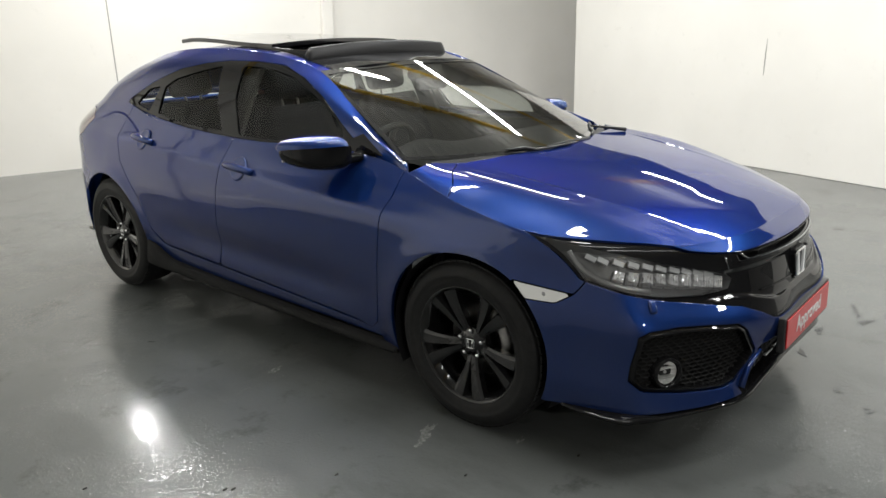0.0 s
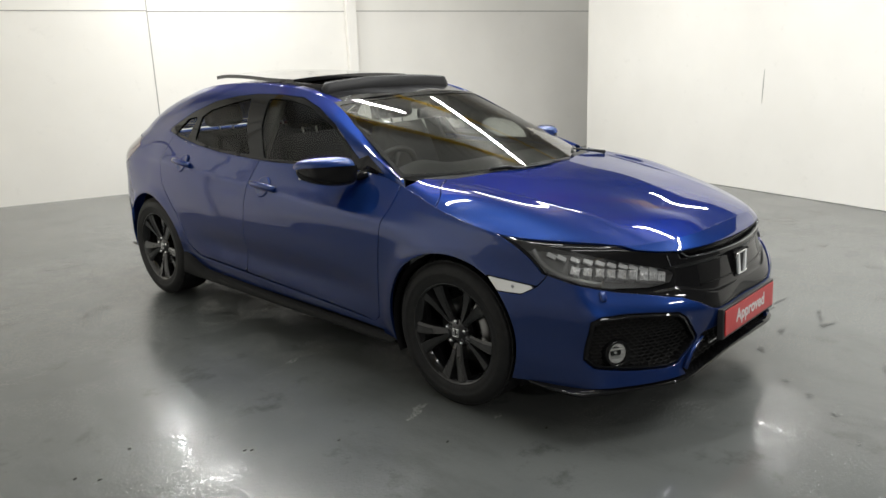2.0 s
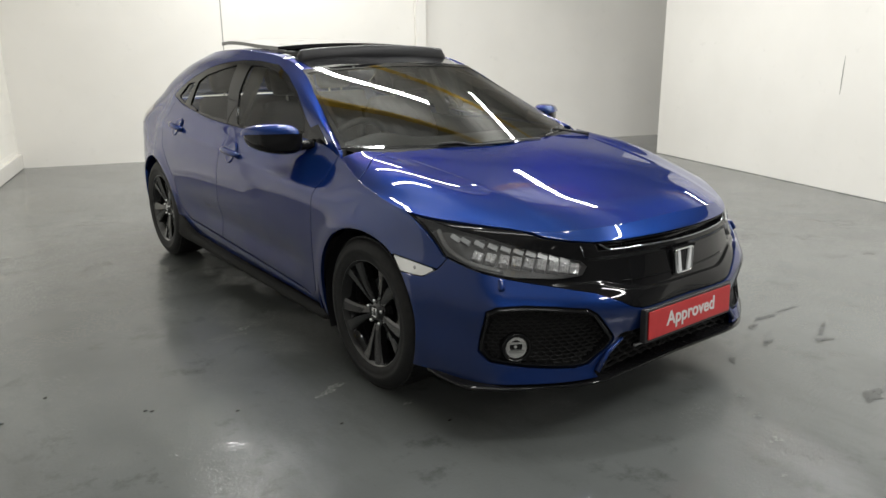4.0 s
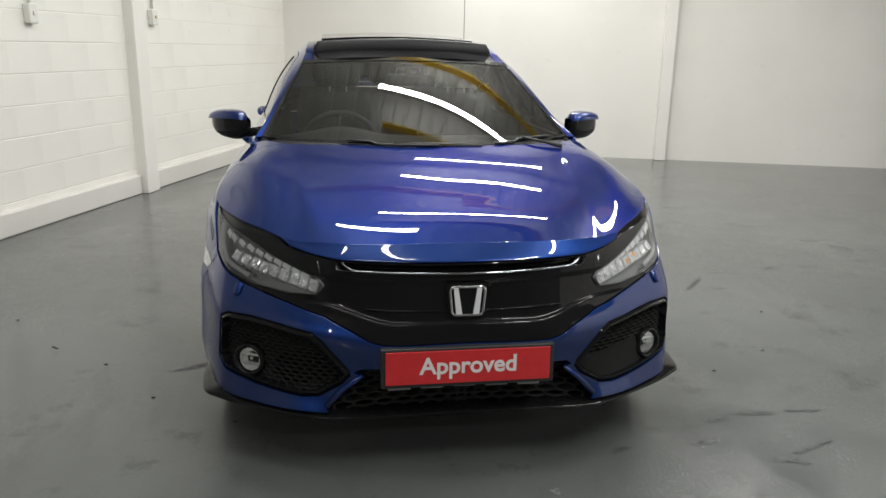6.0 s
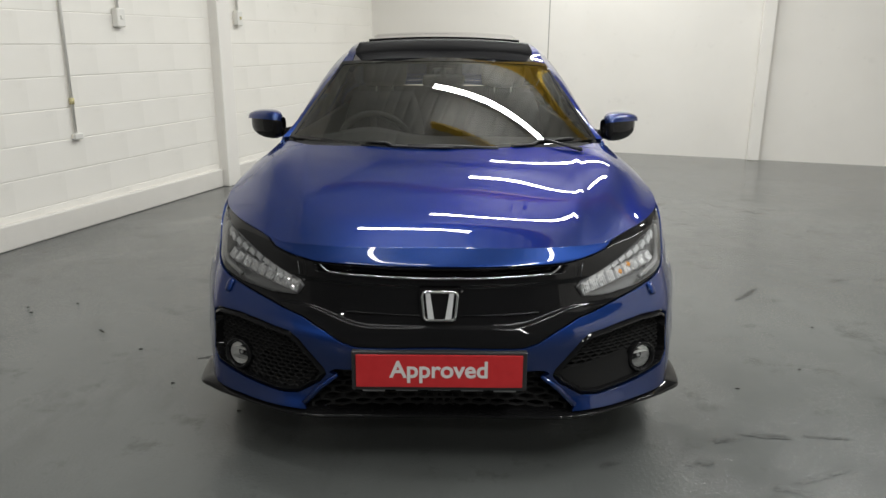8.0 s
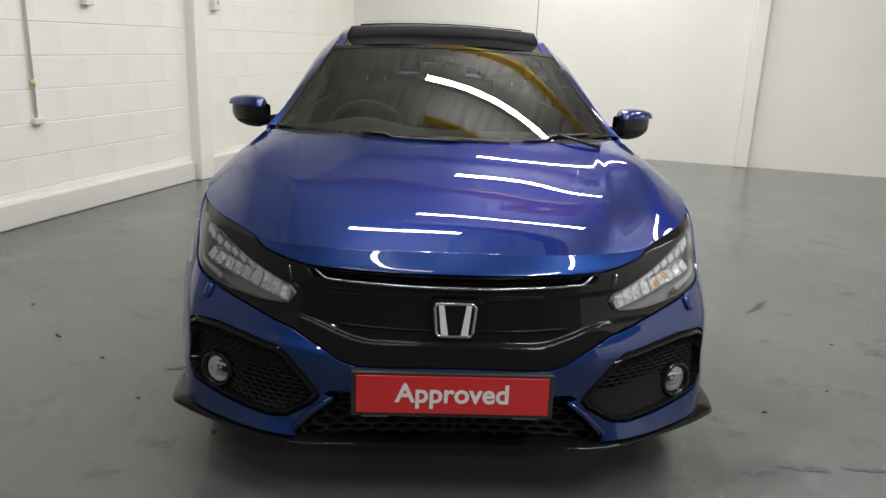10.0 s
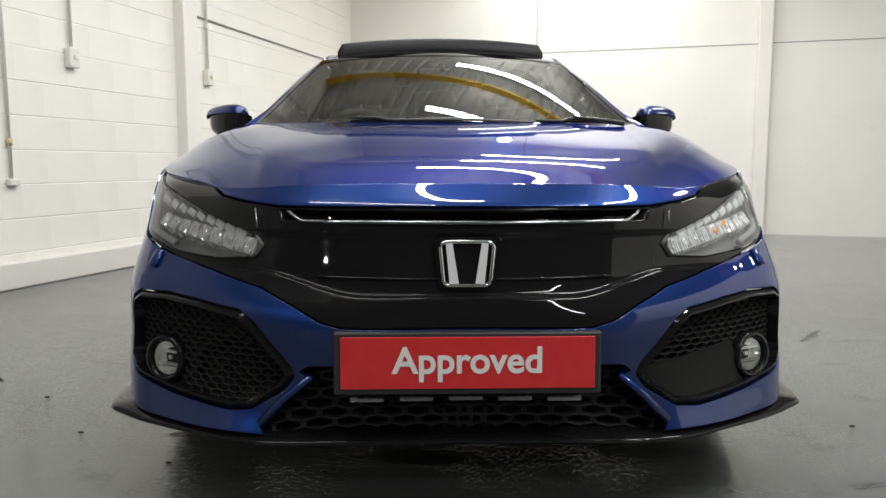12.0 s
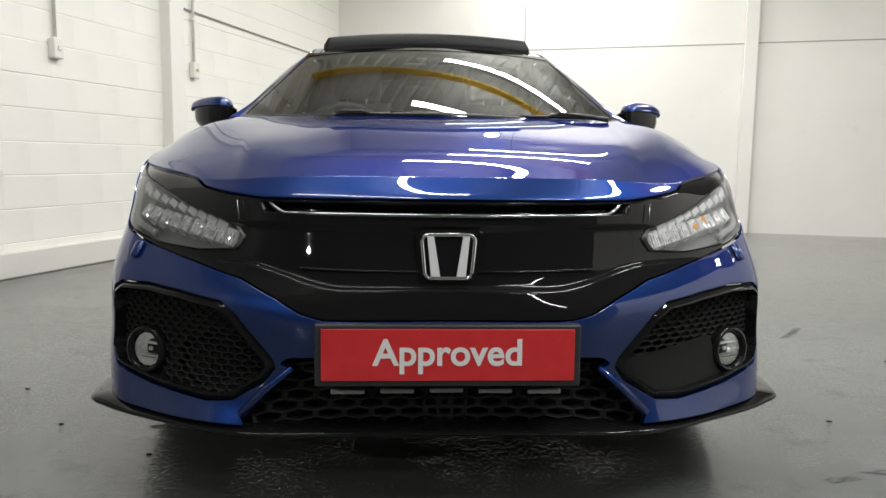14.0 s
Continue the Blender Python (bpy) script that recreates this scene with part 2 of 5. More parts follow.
def part(name, bm, mats, parent, label="", smooth=True):
    """One mesh object under a thing or under a part."""
    ob = new(name, finish(bm, name, mats, smooth))
    if parent is not None:
        ob.parent = parent
        if parent.parent is None:
            ob.matrix_parent_inverse = parent.matrix_basis.inverted()
    if label:
        tagged(ob, label)
    return ob


def box(bm, lo, hi, bevel=0.0, m=None, seg=2):
    """A box from corner to corner, its edges rounded, placed by the matrix m."""
    made = bmesh.ops.create_cube(bm, size=1.0)["verts"]
    lo, hi = Vector(lo), Vector(hi)
    for v in made:
        v.co = Vector([lo[i] + (v.co[i] + 0.5) * (hi[i] - lo[i]) for i in range(3)])
    if bevel:
        edges = list({e for v in made for e in v.link_edges})
        r = bmesh.ops.bevel(bm, geom=edges, offset=bevel, segments=seg, affect="EDGES", profile=0.5)
        made = list({v for f in r["faces"] for v in f.verts} | {v for v in made if v.is_valid})
    if m is not None:
        bmesh.ops.transform(bm, matrix=m, verts=made)
    return made


def tube(bm, points, radius, sides=8, closed=False):
    """A round bar along points."""
    pts = [Vector(p) for p in points]
    rings = []
    n = len(pts)
    for i, p in enumerate(pts):
        a, b = pts[(i - 1) % n] if closed or i else p, pts[(i + 1) % n] if closed or i < n - 1 else p
        d = (b - a).normalized()
        side = d.cross(Vector((0, 0, 1)) if abs(d.z) < 0.9 else Vector((1, 0, 0))).normalized()
        up = side.cross(d)
        r = float(radius[i] if isinstance(radius, (list, tuple)) else radius)
        rings.append([bm.verts.new(p + r * (math.cos(t) * side + math.sin(t) * up)) for t in (2 * math.pi * k / sides for k in range(sides))])
    for i in range(n if closed else n - 1):
        a, b = rings[i], rings[(i + 1) % n]
        for k in range(sides):
            bm.faces.new((a[k], a[(k + 1) % sides], b[(k + 1) % sides], b[k]))
    if not closed:
        bm.faces.new(rings[0][::-1])
        bm.faces.new(rings[-1])


def lathe(bm, profile, axis="X", steps=48, m=None, closed=False):
    """A turned form: profile rows are (along the axis, radius)."""
    rings = []
    for a, r in profile:
        ring = []
        for k in range(steps):
            t = 2 * math.pi * k / steps
            c = Vector((a, r * math.cos(t), r * math.sin(t)))
            ring.append(bm.verts.new(m @ c if m is not None else c))
        rings.append(ring)
    pairs = list(zip(rings, rings[1:])) + ([(rings[-1], rings[0])] if closed else [])
    for a, b in pairs:
        for k in range(steps):
            bm.faces.new((a[k], b[k], b[(k + 1) % steps], a[(k + 1) % steps]))
    return rings


def slab(name, lo, hi, mats, label, category, m=ROOM, bevel=0.0):
    """A piece of the setting, a box in the room's frame."""
    bm = bmesh.new()
    box(bm, lo, hi, bevel, m)
    ob = new(name, finish(bm, name, mats, False))
    return tagged(ob, label, category, kind="structure")


# ---- room shell (u to +x, v to -y in the room's frame) ----
U0, U1, V1 = 0.0, 13.5, 15.5
slab("floor", (-0.3, -V1 - 0.3, -0.2), (U1 + 0.3, 0.3, 0.0), FLOOR, "grey painted concrete floor, worn and patchily glossy", "floor")
slab("wall_back", (-0.25, 0.0, -0.1), (U1 + 0.25, 0.25, CEIL), WALL_PAINT, "smooth white painted far wall with panel joints", "wall")
slab("wall_right", (U1, -V1, -0.1), (U1 + 0.25, 0.0, CEIL), WALL_PAINT, "plain white painted side wall", "wall")
# front wall is out of view, added to close the room and darken reflections
slab("wall_front", (-0.25, -V1 - 0.25, -0.1), (U1 + 0.25, -V1, CEIL), DARK_WALL, "unseen wall added to close the room, dark for the car's reflections", "wall")
slab("partition", (7.83, -9.5, 0.0), (7.98, -1.72, 2.55), WALL_PAINT, "free-standing white painted partition wall", "partition", bevel=0.006)
slab("wall_left", (-0.25, -V1, -0.1), (-0.012, 0.0, CEIL), MORTAR, "white painted blockwork wall with shallow courses", "wall")

# roof of ribbed sheet
bm = bmesh.new()
rows = []
x, k = -0.3, 0
while x < U1 + 0.3:
    for dx, dz in ((0.0, 0.0), (0.14, 0.0), (0.17, 0.035), (0.20, 0.035)):
        rows.append((x + dx, dz))
    x += 0.23
for a, b in zip(rows, rows[1:]):
    c = [bm.verts.new(ROOM @ Vector((p[0], y, CEIL + p[1]))) for p, y in ((a, 0.3), (b, 0.3), (b, -V1 - 0.3), (a, -V1 - 0.3))]
    bm.faces.new(c)
bmesh.ops.remove_doubles(bm, verts=bm.verts[:], dist=0.0005)
tagged(new("ceiling", finish(bm, "ceiling", TIN, False)), "ribbed grey sheet roof lining", "ceiling", kind="structure")

# yellow steel beams under the roof
for v, start in ((2.4, 0.0), (4.4, 2.3), (9.2, 0.0), (12.2, 0.0)):
    bm = bmesh.new()
    for lo, hi in (((start, -v - 0.022, CEIL - 0.15), (U1, -v + 0.022, CEIL - 0.14)), ((start, -v - 0.006, CEIL - 0.14), (U1, -v + 0.006, CEIL - 0.012)), ((start, -v - 0.022, CEIL - 0.012), (U1, -v + 0.022, CEIL - 0.001))):
        box(bm, lo, hi, 0, ROOM)
    tagged(new("roof_beam", finish(bm, "roof_beam", YELLOW, False)), "yellow painted steel roof beam", "beam", "roof beams", "structure")

# lamp bodies above the strip lights, also over the added front row
for u, v, turn, length, fresh in LAMPS:
    bm = bmesh.new()
    box(bm, (-length / 2 - .03, -0.06, 0.0), (length / 2 + .03, 0.06, 0.07), 0.01, ROOM @ pose(u, -v, LAMP_Z, 0, 0, turn))
    for d in (-0.6, 0.6):
        tube(bm, [ROOM @ pose(u, -v, LAMP_Z, 0, 0, turn) @ Vector((d, 0, z)) for z in (0.06, CEIL - LAMP_Z - 0.001)], 0.006, 6)
    tagged(new("strip_light", finish(bm, "strip_light", TUBE, False)), "white fluorescent strip light hung from the roof, the front row added", "ceiling lamp", "strip lights")

# housing of the wall lamp
bm = bmesh.new()
lathe(bm, [(-.004, .104), (-.001, .116), (.03, .118), (.07, .090), (.10, .050), (.10, .0001)], steps=32, m=WALL_LAMP @ Matrix.Rotation(radians(-90), 4, "Y"))
box(bm, (-.03, -.06, .0), (.03, .0, .05), .006, ROOM @ pose(2.2, 0, 3.42))
tagged(new("wall_lamp", finish(bm, "wall_lamp", TUBE)), "round white lamp fixed high on the far wall", "wall lamp")

# round lamp hung at the front end
hung = new("hanging_lamp")
hung.location = ROUND_LAMP
bpy.context.view_layer.update()
tagged(hung, "round white lamp hung from the roof by a rod", "ceiling lamp")
bm = bmesh.new()
lathe(bm, [(-.012, .075), (-.004, .082), (.05, .078), (.11, .055), (.14, .03), (.14, .0001)], steps=32, m=look(ROUND_LAMP, (0, 0, 0.5)) @ Matrix.Rotation(radians(-90), 4, "Y"))
part("shade", bm, TUBE, hung)
bm = bmesh.new()
tube(bm, [ROUND_LAMP + Vector((0, 0, z)) for z in (.10, CEIL - 2.701)], .01, 8)
part("rod", bm, TUBE, hung)
# ---- the car's skin: splines through section lines, half of it, x to the car's left ----
def glide(points, at, params):
    """Cubic through points (rows) set at the given params, read at the values at."""
    p, s = np.asarray(points, float), np.asarray(params, float)
    d = np.diff(p, axis=0) / np.diff(s).reshape(-1, *[1] * (p.ndim - 1))
    t = np.empty_like(p)
    t[0], t[-1] = d[0], d[-1]
    h = np.diff(s)
    for i in range(1, len(p) - 1):
        t[i] = (d[i - 1] * h[i] + d[i] * h[i - 1]) / (h[i] + h[i - 1])
    k = np.clip(np.searchsorted(s, at, side="right") - 1, 0, len(s) - 2)
    w = h[k]
    u = ((np.asarray(at) - s[k]) / w)
    shape = (-1, *[1] * (p.ndim - 1))
    u, w = u.reshape(shape), w.reshape(shape)
    return (2 * u**3 - 3 * u**2 + 1) * p[k] + (u**3 - 2 * u**2 + u) * w * t[k] + (-2 * u**3 + 3 * u**2) * p[k + 1] + (u**3 - u**2) * w * t[k + 1]


# section lines round the car, from the middle of the nose along the side to the middle of the tail
K0 = [(0, .085, .225), (.30, .075, .228), (.46, .075, .238), (.66, .175, .236), (.79, .29, .236), (.862, .51, .235), (.865, .93, .225), (.845, 1.4, .215), (.835, 2.45, .22), (.84, 3.2, .235), (.86, 3.6, .25), (.79, 4.08, .29), (.57, 4.34, .30), (0, 4.42, .30)]
K1 = [(0, .075, .30), (.30, .07, .30), (.47, .095, .295), (.665, .195, .30), (.79, .30, .305), (.868, .50, .32), (.875, .93, .32), (.862, 1.4, .31), (.855, 2.45, .32), (.86, 3.2, .335), (.872, 3.6, .36), (.80, 4.09, .40), (.58, 4.36, .42), (0, 4.44, .42)]
K2 = [(0, .04, .39), (.30, .042, .39), (.47, .10, .385), (.665, .205, .385), (.785, .305, .39), (.858, .495, .42), (.885, .93, .44), (.876, 1.4, .43), (.872, 2.45, .44), (.875, 3.2, .45), (.88, 3.6, .48), (.805, 4.09, .52), (.59, 4.38, .55), (0, 4.46, .55)]
K3 = [(0, .022, .475), (.31, .031, .485), (.475, .085, .50), (.655, .195, .51), (.775, .295, .515), (.846, .485, .54), (.892, .93, .56), (.888, 1.4, .55), (.885, 2.45, .55), (.885, 3.2, .56), (.885, 3.6, .59), (.80, 4.10, .64), (.58, 4.38, .68), (0, 4.46, .68)]
K4 = [(0, .038, .57), (.32, .074, .575), (.47, .13, .585), (.65, .25, .60), (.758, .35, .62), (.811, .495, .655), (.895, .93, .67), (.895, 1.4, .67), (.893, 2.45, .67), (.89, 3.2, .68), (.882, 3.6, .70), (.79, 4.10, .76), (.57, 4.37, .80), (0, 4.45, .80)]
K5 = [(0, .055, .655), (.34, .103, .66), (.465, .155, .665), (.64, .30, .69), (.75, .42, .71), (.804, .53, .730), (.885, .93, .745), (.89, 1.4, .775), (.888, 2.45, .785), (.883, 3.2, .80), (.865, 3.6, .82), (.785, 4.10, .86), (.57, 4.36, .89), (0, 4.44, .90)]
K6 = [(0, .075, .722), (.36, .122, .72), (.48, .185, .725), (.63, .33, .745), (.735, .45, .762), (.802, .575, .772), (.855, .93, .812), (.828, 1.4, .850), (.857, 2.45, .882), (.855, 3.2, .91), (.83, 3.6, .925), (.765, 4.08, .95), (.56, 4.33, .97), (0, 4.41, .98)]
K7 = [(0, .138, .768), (.36, .165, .764), (.52, .25, .755), (.63, .36, .768), (.72, .47, .780), (.797, .61, .790), (.832, .95, .848), (.737, 1.42, .948), (.80, 2.45, .98), (.785, 3.15, 1.028), (.735, 3.55, 1.10), (.665, 4.0, 1.07), (.52, 4.28, 1.03), (0, 4.35, 1.02)]
LEVELS = np.array([K0, K1, K2, K3, K4, K5, K6, K7])
mid = LEVELS[3:6].mean(0)
STATION = np.r_[0, np.cumsum(np.linalg.norm(np.diff(mid[:, :2], axis=0), axis=1))]
ghost = np.array([-1.0, 1.0, 1.0])
WIDE = np.concatenate([LEVELS[:, 1:2] * ghost, LEVELS, LEVELS[:, -2:-1] * ghost], 1)
WPAR = np.r_[-STATION[1], STATION, 2 * STATION[-1] - STATION[-2]]
RISE = np.arange(8.0)


def ring_line(w):
    """The eight section points at the wrap lengths w: an array (len(w), 8, 3)."""
    return glide(WIDE.transpose(1, 0, 2), np.asarray(w, float), WPAR)


def skin(w, k):
    """Skin places at wrap length w and level k (arrays of one length)."""
    lines = ring_line(w)
    out = np.empty((len(lines), 3))
    for i, row in enumerate(lines):
        out[i] = glide(row, [k[i]], RISE)[0]
    return out


def wrap_of(x, y):
    """The wrap length at which the skin passes nearest to (x, y)."""
    w = np.linspace(0, STATION[-1], 1200)
    p = glide(np.r_[mid[1:2] * ghost, mid, mid[-2:-1] * ghost], w, WPAR)
    return float(w[np.argmin((p[:, 0] - abs(x)) ** 2 + (p[:, 1] - y) ** 2)])


def skin_at(w, z, out=0.0):
    """The place on the skin at wrap length w and height z, moved outwards by out, and the normal."""
    ks = np.linspace(0, 7, 141)

    def place(a, b):
        col = glide(ring_line([a])[0], ks, RISE)
        return np.array([np.interp(b, col[:, 2], col[:, n]) for n in range(3)])

    ends = glide(ring_line([w])[0], [0, 7], RISE)[:, 2]
    z = min(max(z, ends[0] + 0.001), ends[1] - 0.007)
    p, a, b = place(w, z), place(w + 0.006, z), place(w, z + 0.006)
    n = np.cross(a - p, b - p)
    n /= np.linalg.norm(n)
    return Vector(p + out * n), Vector(n)


def dense(cuts):
    return np.concatenate([np.linspace(a, b, n, endpoint=False) for a, b, n in cuts] + [[cuts[-1][1]]])


RING_W = dense([(0, STATION[5], 96), (STATION[5], STATION[7], 110), (STATION[7], STATION[11], 200), (STATION[11], STATION[13], 30)])
RING_K = np.linspace(0, 7, 106)
lines = ring_line(RING_W)
RING = np.stack([glide(row, RING_K, RISE) for row in lines])


def soft_step(x, a, b):
    t = np.clip((x - a) / (b - a), 0, 1)
    return t * t * (3 - 2 * t)


# the lip under the bonnet is nearly flat
lip_t = np.clip((RING_K - 6.15) / .85, 0, 1)[None, :, None]
foot = np.stack([glide(row, [6.15], RISE)[0] for row in lines])[:, None]
chord = foot * (1 - lip_t) + RING[:, -1:] * lip_t
RING += (chord - RING) * .8 * (RING_K > 6.15)[None, :, None] * (1 - soft_step(RING_W, .40, .52))[:, None, None]

# flared arches, a hollow along the lower doors and a fold at handle height
ry, rz = RING[..., 1], RING[..., 2]
on_side = soft_step(RING[..., 0], .72, .82)
flare = sum(.011 * np.exp(-((np.hypot(ry - c, rz - .322) - .378) / w) ** 2) for c, w in ((.930, .052), (3.605, .052)))
hollow = .017 * np.exp(-((rz - .415 - .03 * (ry - 1.4)) / .075) ** 2) * soft_step(ry, 1.34, 1.75) * (1 - soft_step(ry, 2.75, 3.15))
waist = .006 * np.exp(-((rz - .80 - .062 * (ry - 1.6)) / .028) ** 2) * soft_step(ry, 1.1, 1.6) * (1 - soft_step(ry, 3.3, 3.8))
RING[..., 0] += on_side * (flare * (1 - soft_step(rz, .72, .80)) * soft_step(ry, .48, .60) - hollow + waist)
RING_UV = np.stack([np.broadcast_to(RING_W[:, None], RING.shape[:2]), RING[..., 2]], -1)


def loft(rows, n_along, n_across, along=None):
    """A patch through lines (rows of points); mirrored on x = 0 when the first line lies there."""
    rows = np.asarray(rows, float)
    s = np.r_[0, np.cumsum(np.linalg.norm(np.diff(rows.mean(0), axis=0), axis=1))] if along is None else along
    cols = np.stack([glide(r, np.linspace(s[0], s[-1], n_along), s) for r in rows])
    if abs(cols[0, :, 0]).max() < 1e-6:
        cols = np.concatenate([cols[1:2] * ghost, cols])
    t = np.r_[0, np.cumsum(np.linalg.norm(np.diff(cols.mean(1), axis=0), axis=1))]
    first = t[1] if len(cols) > len(rows) else 0.0
    return glide(cols, np.linspace(first, t[-1], n_across), t).transpose(1, 0, 2)


# bonnet lines from the nose to the windscreen
crease = [(.44, .206, .760), (.458, .32, .800), (.478, .46, .839), (.53, .80, .898), (.583, 1.15, .949)]
middle = loft([
    [(0, .138, .768), (0, .26, .811), (0, .42, .847), (0, .75, .908), (0, 1.07, .952)],
    [(.30, .154, .767), (.30, .285, .810), (.30, .44, .845), (.32, .77, .906), (.34, 1.105, .951)],
    crease], 70, 46)
flank = loft([
    crease,
    [(.53, .265, .757), (.55, .375, .797), (.57, .50, .834), (.615, .83, .904), (.645, 1.20, .952)],
    [(.63, .36, .768), (.647, .455, .804), (.665, .56, .834), (.700, .86, .909), (.692, 1.24, .953)],
    [(.72, .47, .780), (.735, .545, .801), (.75, .63, .820), (.783, .90, .879), (.748, 1.26, .938)],
    [(.797, .61, .790), (.808, .685, .808), (.820, .77, .825), (.832, .95, .848), (.770, 1.29, .920)]], 70, 42)
flank[:, 0] = middle[:, -1]
bonnet = np.concatenate([middle, flank[:, 1:]], 1)

# sew the bonnet's rim to the skin's upper line
fine_w = np.linspace(0, STATION[8], 700)
top_line = ring_line(fine_w)[:, 7]
v_part, u_part = np.linspace(0, 1, bonnet.shape[0]), np.linspace(0, 1, bonnet.shape[1])
edge_y = bonnet[:, -1, 1]
sel = top_line[:, 1] > .6
want = np.stack([np.interp(edge_y, top_line[sel, 1], top_line[sel, n]) for n in range(3)], -1)
bonnet = bonnet + (want - bonnet[:, -1])[:, None] * (u_part ** 5)[None, :, None]
front_x = bonnet[0, :, 0]
sel = top_line[:, 1] <= .62
want = np.stack([np.interp(front_x, top_line[sel, 0], top_line[sel, n]) for n in range(3)], -1)
bonnet = bonnet + (want - bonnet[0])[None] * ((1 - v_part) ** 5)[:, None, None]

rim_w = np.linspace(STATION[5], STATION[12], 900)
rim_line = ring_line(rim_w)[:, 7]
for _ in range(40):
    soft = bonnet.copy()
    soft[1:-1, 46:-1] = (bonnet[:-2, 46:-1] + bonnet[2:, 46:-1] + bonnet[1:-1, 45:-2] + bonnet[1:-1, 47:]) / 4
    bonnet = soft
# a fine raised fold beside each crease
fold = np.exp(-((np.arange(bonnet.shape[1]) - 47.5) / 1.7) ** 2)
bonnet[..., 2] += .0012 * np.sin(np.pi * np.linspace(0, 1, bonnet.shape[0])[:, None] ** .8) ** .6 * fold[None]
BELT = [tuple(float(np.interp(y, rim_line[:, 1], rim_line[:, n])) for n in range(3)) for y in (1.29, 1.45, 1.62, 1.9, 2.25, 2.6, 3.05, 3.5, 3.9, 4.25)]
RAIL = [(.716, 1.36, .958), (.669, 1.54, 1.037), (.617, 1.74, 1.144), (.548, 2.02, 1.280), (.535, 2.3, 1.346), (.534, 2.6, 1.372), (.530, 2.95, 1.383), (.525, 3.4, 1.348), (.505, 3.8, 1.245), (.450, 4.23, 1.045)]
belt, rail = np.array(BELT), np.array(RAIL)
swell = np.minimum(1.0, np.linalg.norm(rail - belt, axis=1) / .34)[:, None]
bulge = (belt + rail) / 2 + np.array([0.034, 0, 0.012]) * swell
upper = (belt + 3 * rail) / 4 + np.array([0.028, 0, 0.014]) * np.maximum(swell, .6)
cabin = loft([BELT, bulge, upper, RAIL], 150, 34)
sa, ss = np.meshgrid(np.linspace(0, 1, 40), np.linspace(0, 1, 40))
foot = np.stack([.716 * sa, 1.05 + .31 * sa ** 2, .950 + .008 * sa ** 2], -1)
head = np.stack([.548 * sa, 1.95 + .07 * sa ** 2, 1.305 - .025 * sa ** 2], -1)
screen = foot + (head - foot) * ss[..., None] + (.011 * 4 * ss * (1 - ss) * (1 - sa ** 3))[..., None] * np.array([0, -.37, .93])
ridge = [(1.95, 1.305), (2.3, 1.376), (2.6, 1.405), (2.95, 1.414), (3.4, 1.378), (3.8, 1.265), (4.25, 1.055)]
roof = loft([[(0, y, z) for y, z in ridge], [(.29, y, z - d) for (y, z), d in zip(ridge, (.004, .008, .011, .011, .011, .006, .004))], RAIL[3:]], 90, 36)


def cabin_x(y, z):
    """How far out the cabin's side lies at (y, z)."""
    d = (cabin[..., 1] - y) ** 2 + (cabin[..., 2] - z) ** 2
    return float(cabin[..., 0].flat[d.argmin()])


# ---- cutting panels out of the skin ----
def outside(poly, q, closed=True):
    """Signed distance of the points q to a polygon: negative inside."""
    p = np.asarray(poly, float)
    a, b = p, np.roll(p, -1, 0)
    d = np.full(len(q), 1e9)
    inside = np.zeros(len(q), bool)
    for s, e in zip(a, b):
        l = e - s
        t = np.clip(((q - s) @ l) / max(l @ l, 1e-12), 0, 1)
        d = np.minimum(d, np.linalg.norm(q - s - t[:, None] * l, axis=1))
        crosses = (s[1] > q[:, 1]) != (e[1] > q[:, 1])
        with np.errstate(divide="ignore", invalid="ignore"):
            inside ^= crosses & (q[:, 0] < (e[0] - s[0]) * (q[:, 1] - s[1]) / (e[1] - s[1]) + s[0])
    return np.where(inside, -d, d)


def grid_mesh(grid, uv, keep):
    """Faces of a grid where keep (per vertex) holds at a corner."""
    n, m = grid.shape[:2]
    touch = keep[:-1, :-1] | keep[1:, :-1] | keep[:-1, 1:] | keep[1:, 1:]
    bm = bmesh.new()
    lu, lv = bm.verts.layers.float.new("u"), bm.verts.layers.float.new("v")
    made = {}

    def vert(i, j):
        if (i, j) not in made:
            v = bm.verts.new(grid[i, j])
            v[lu], v[lv] = uv[i, j]
            made[i, j] = v
        return made[i, j]

    for i, j in zip(*np.nonzero(touch)):
        vs = [vert(i, j), vert(i + 1, j), vert(i + 1, j + 1), vert(i, j + 1)]
        try:
            bm.faces.new(vs)
        except ValueError:
            pass
    return bm


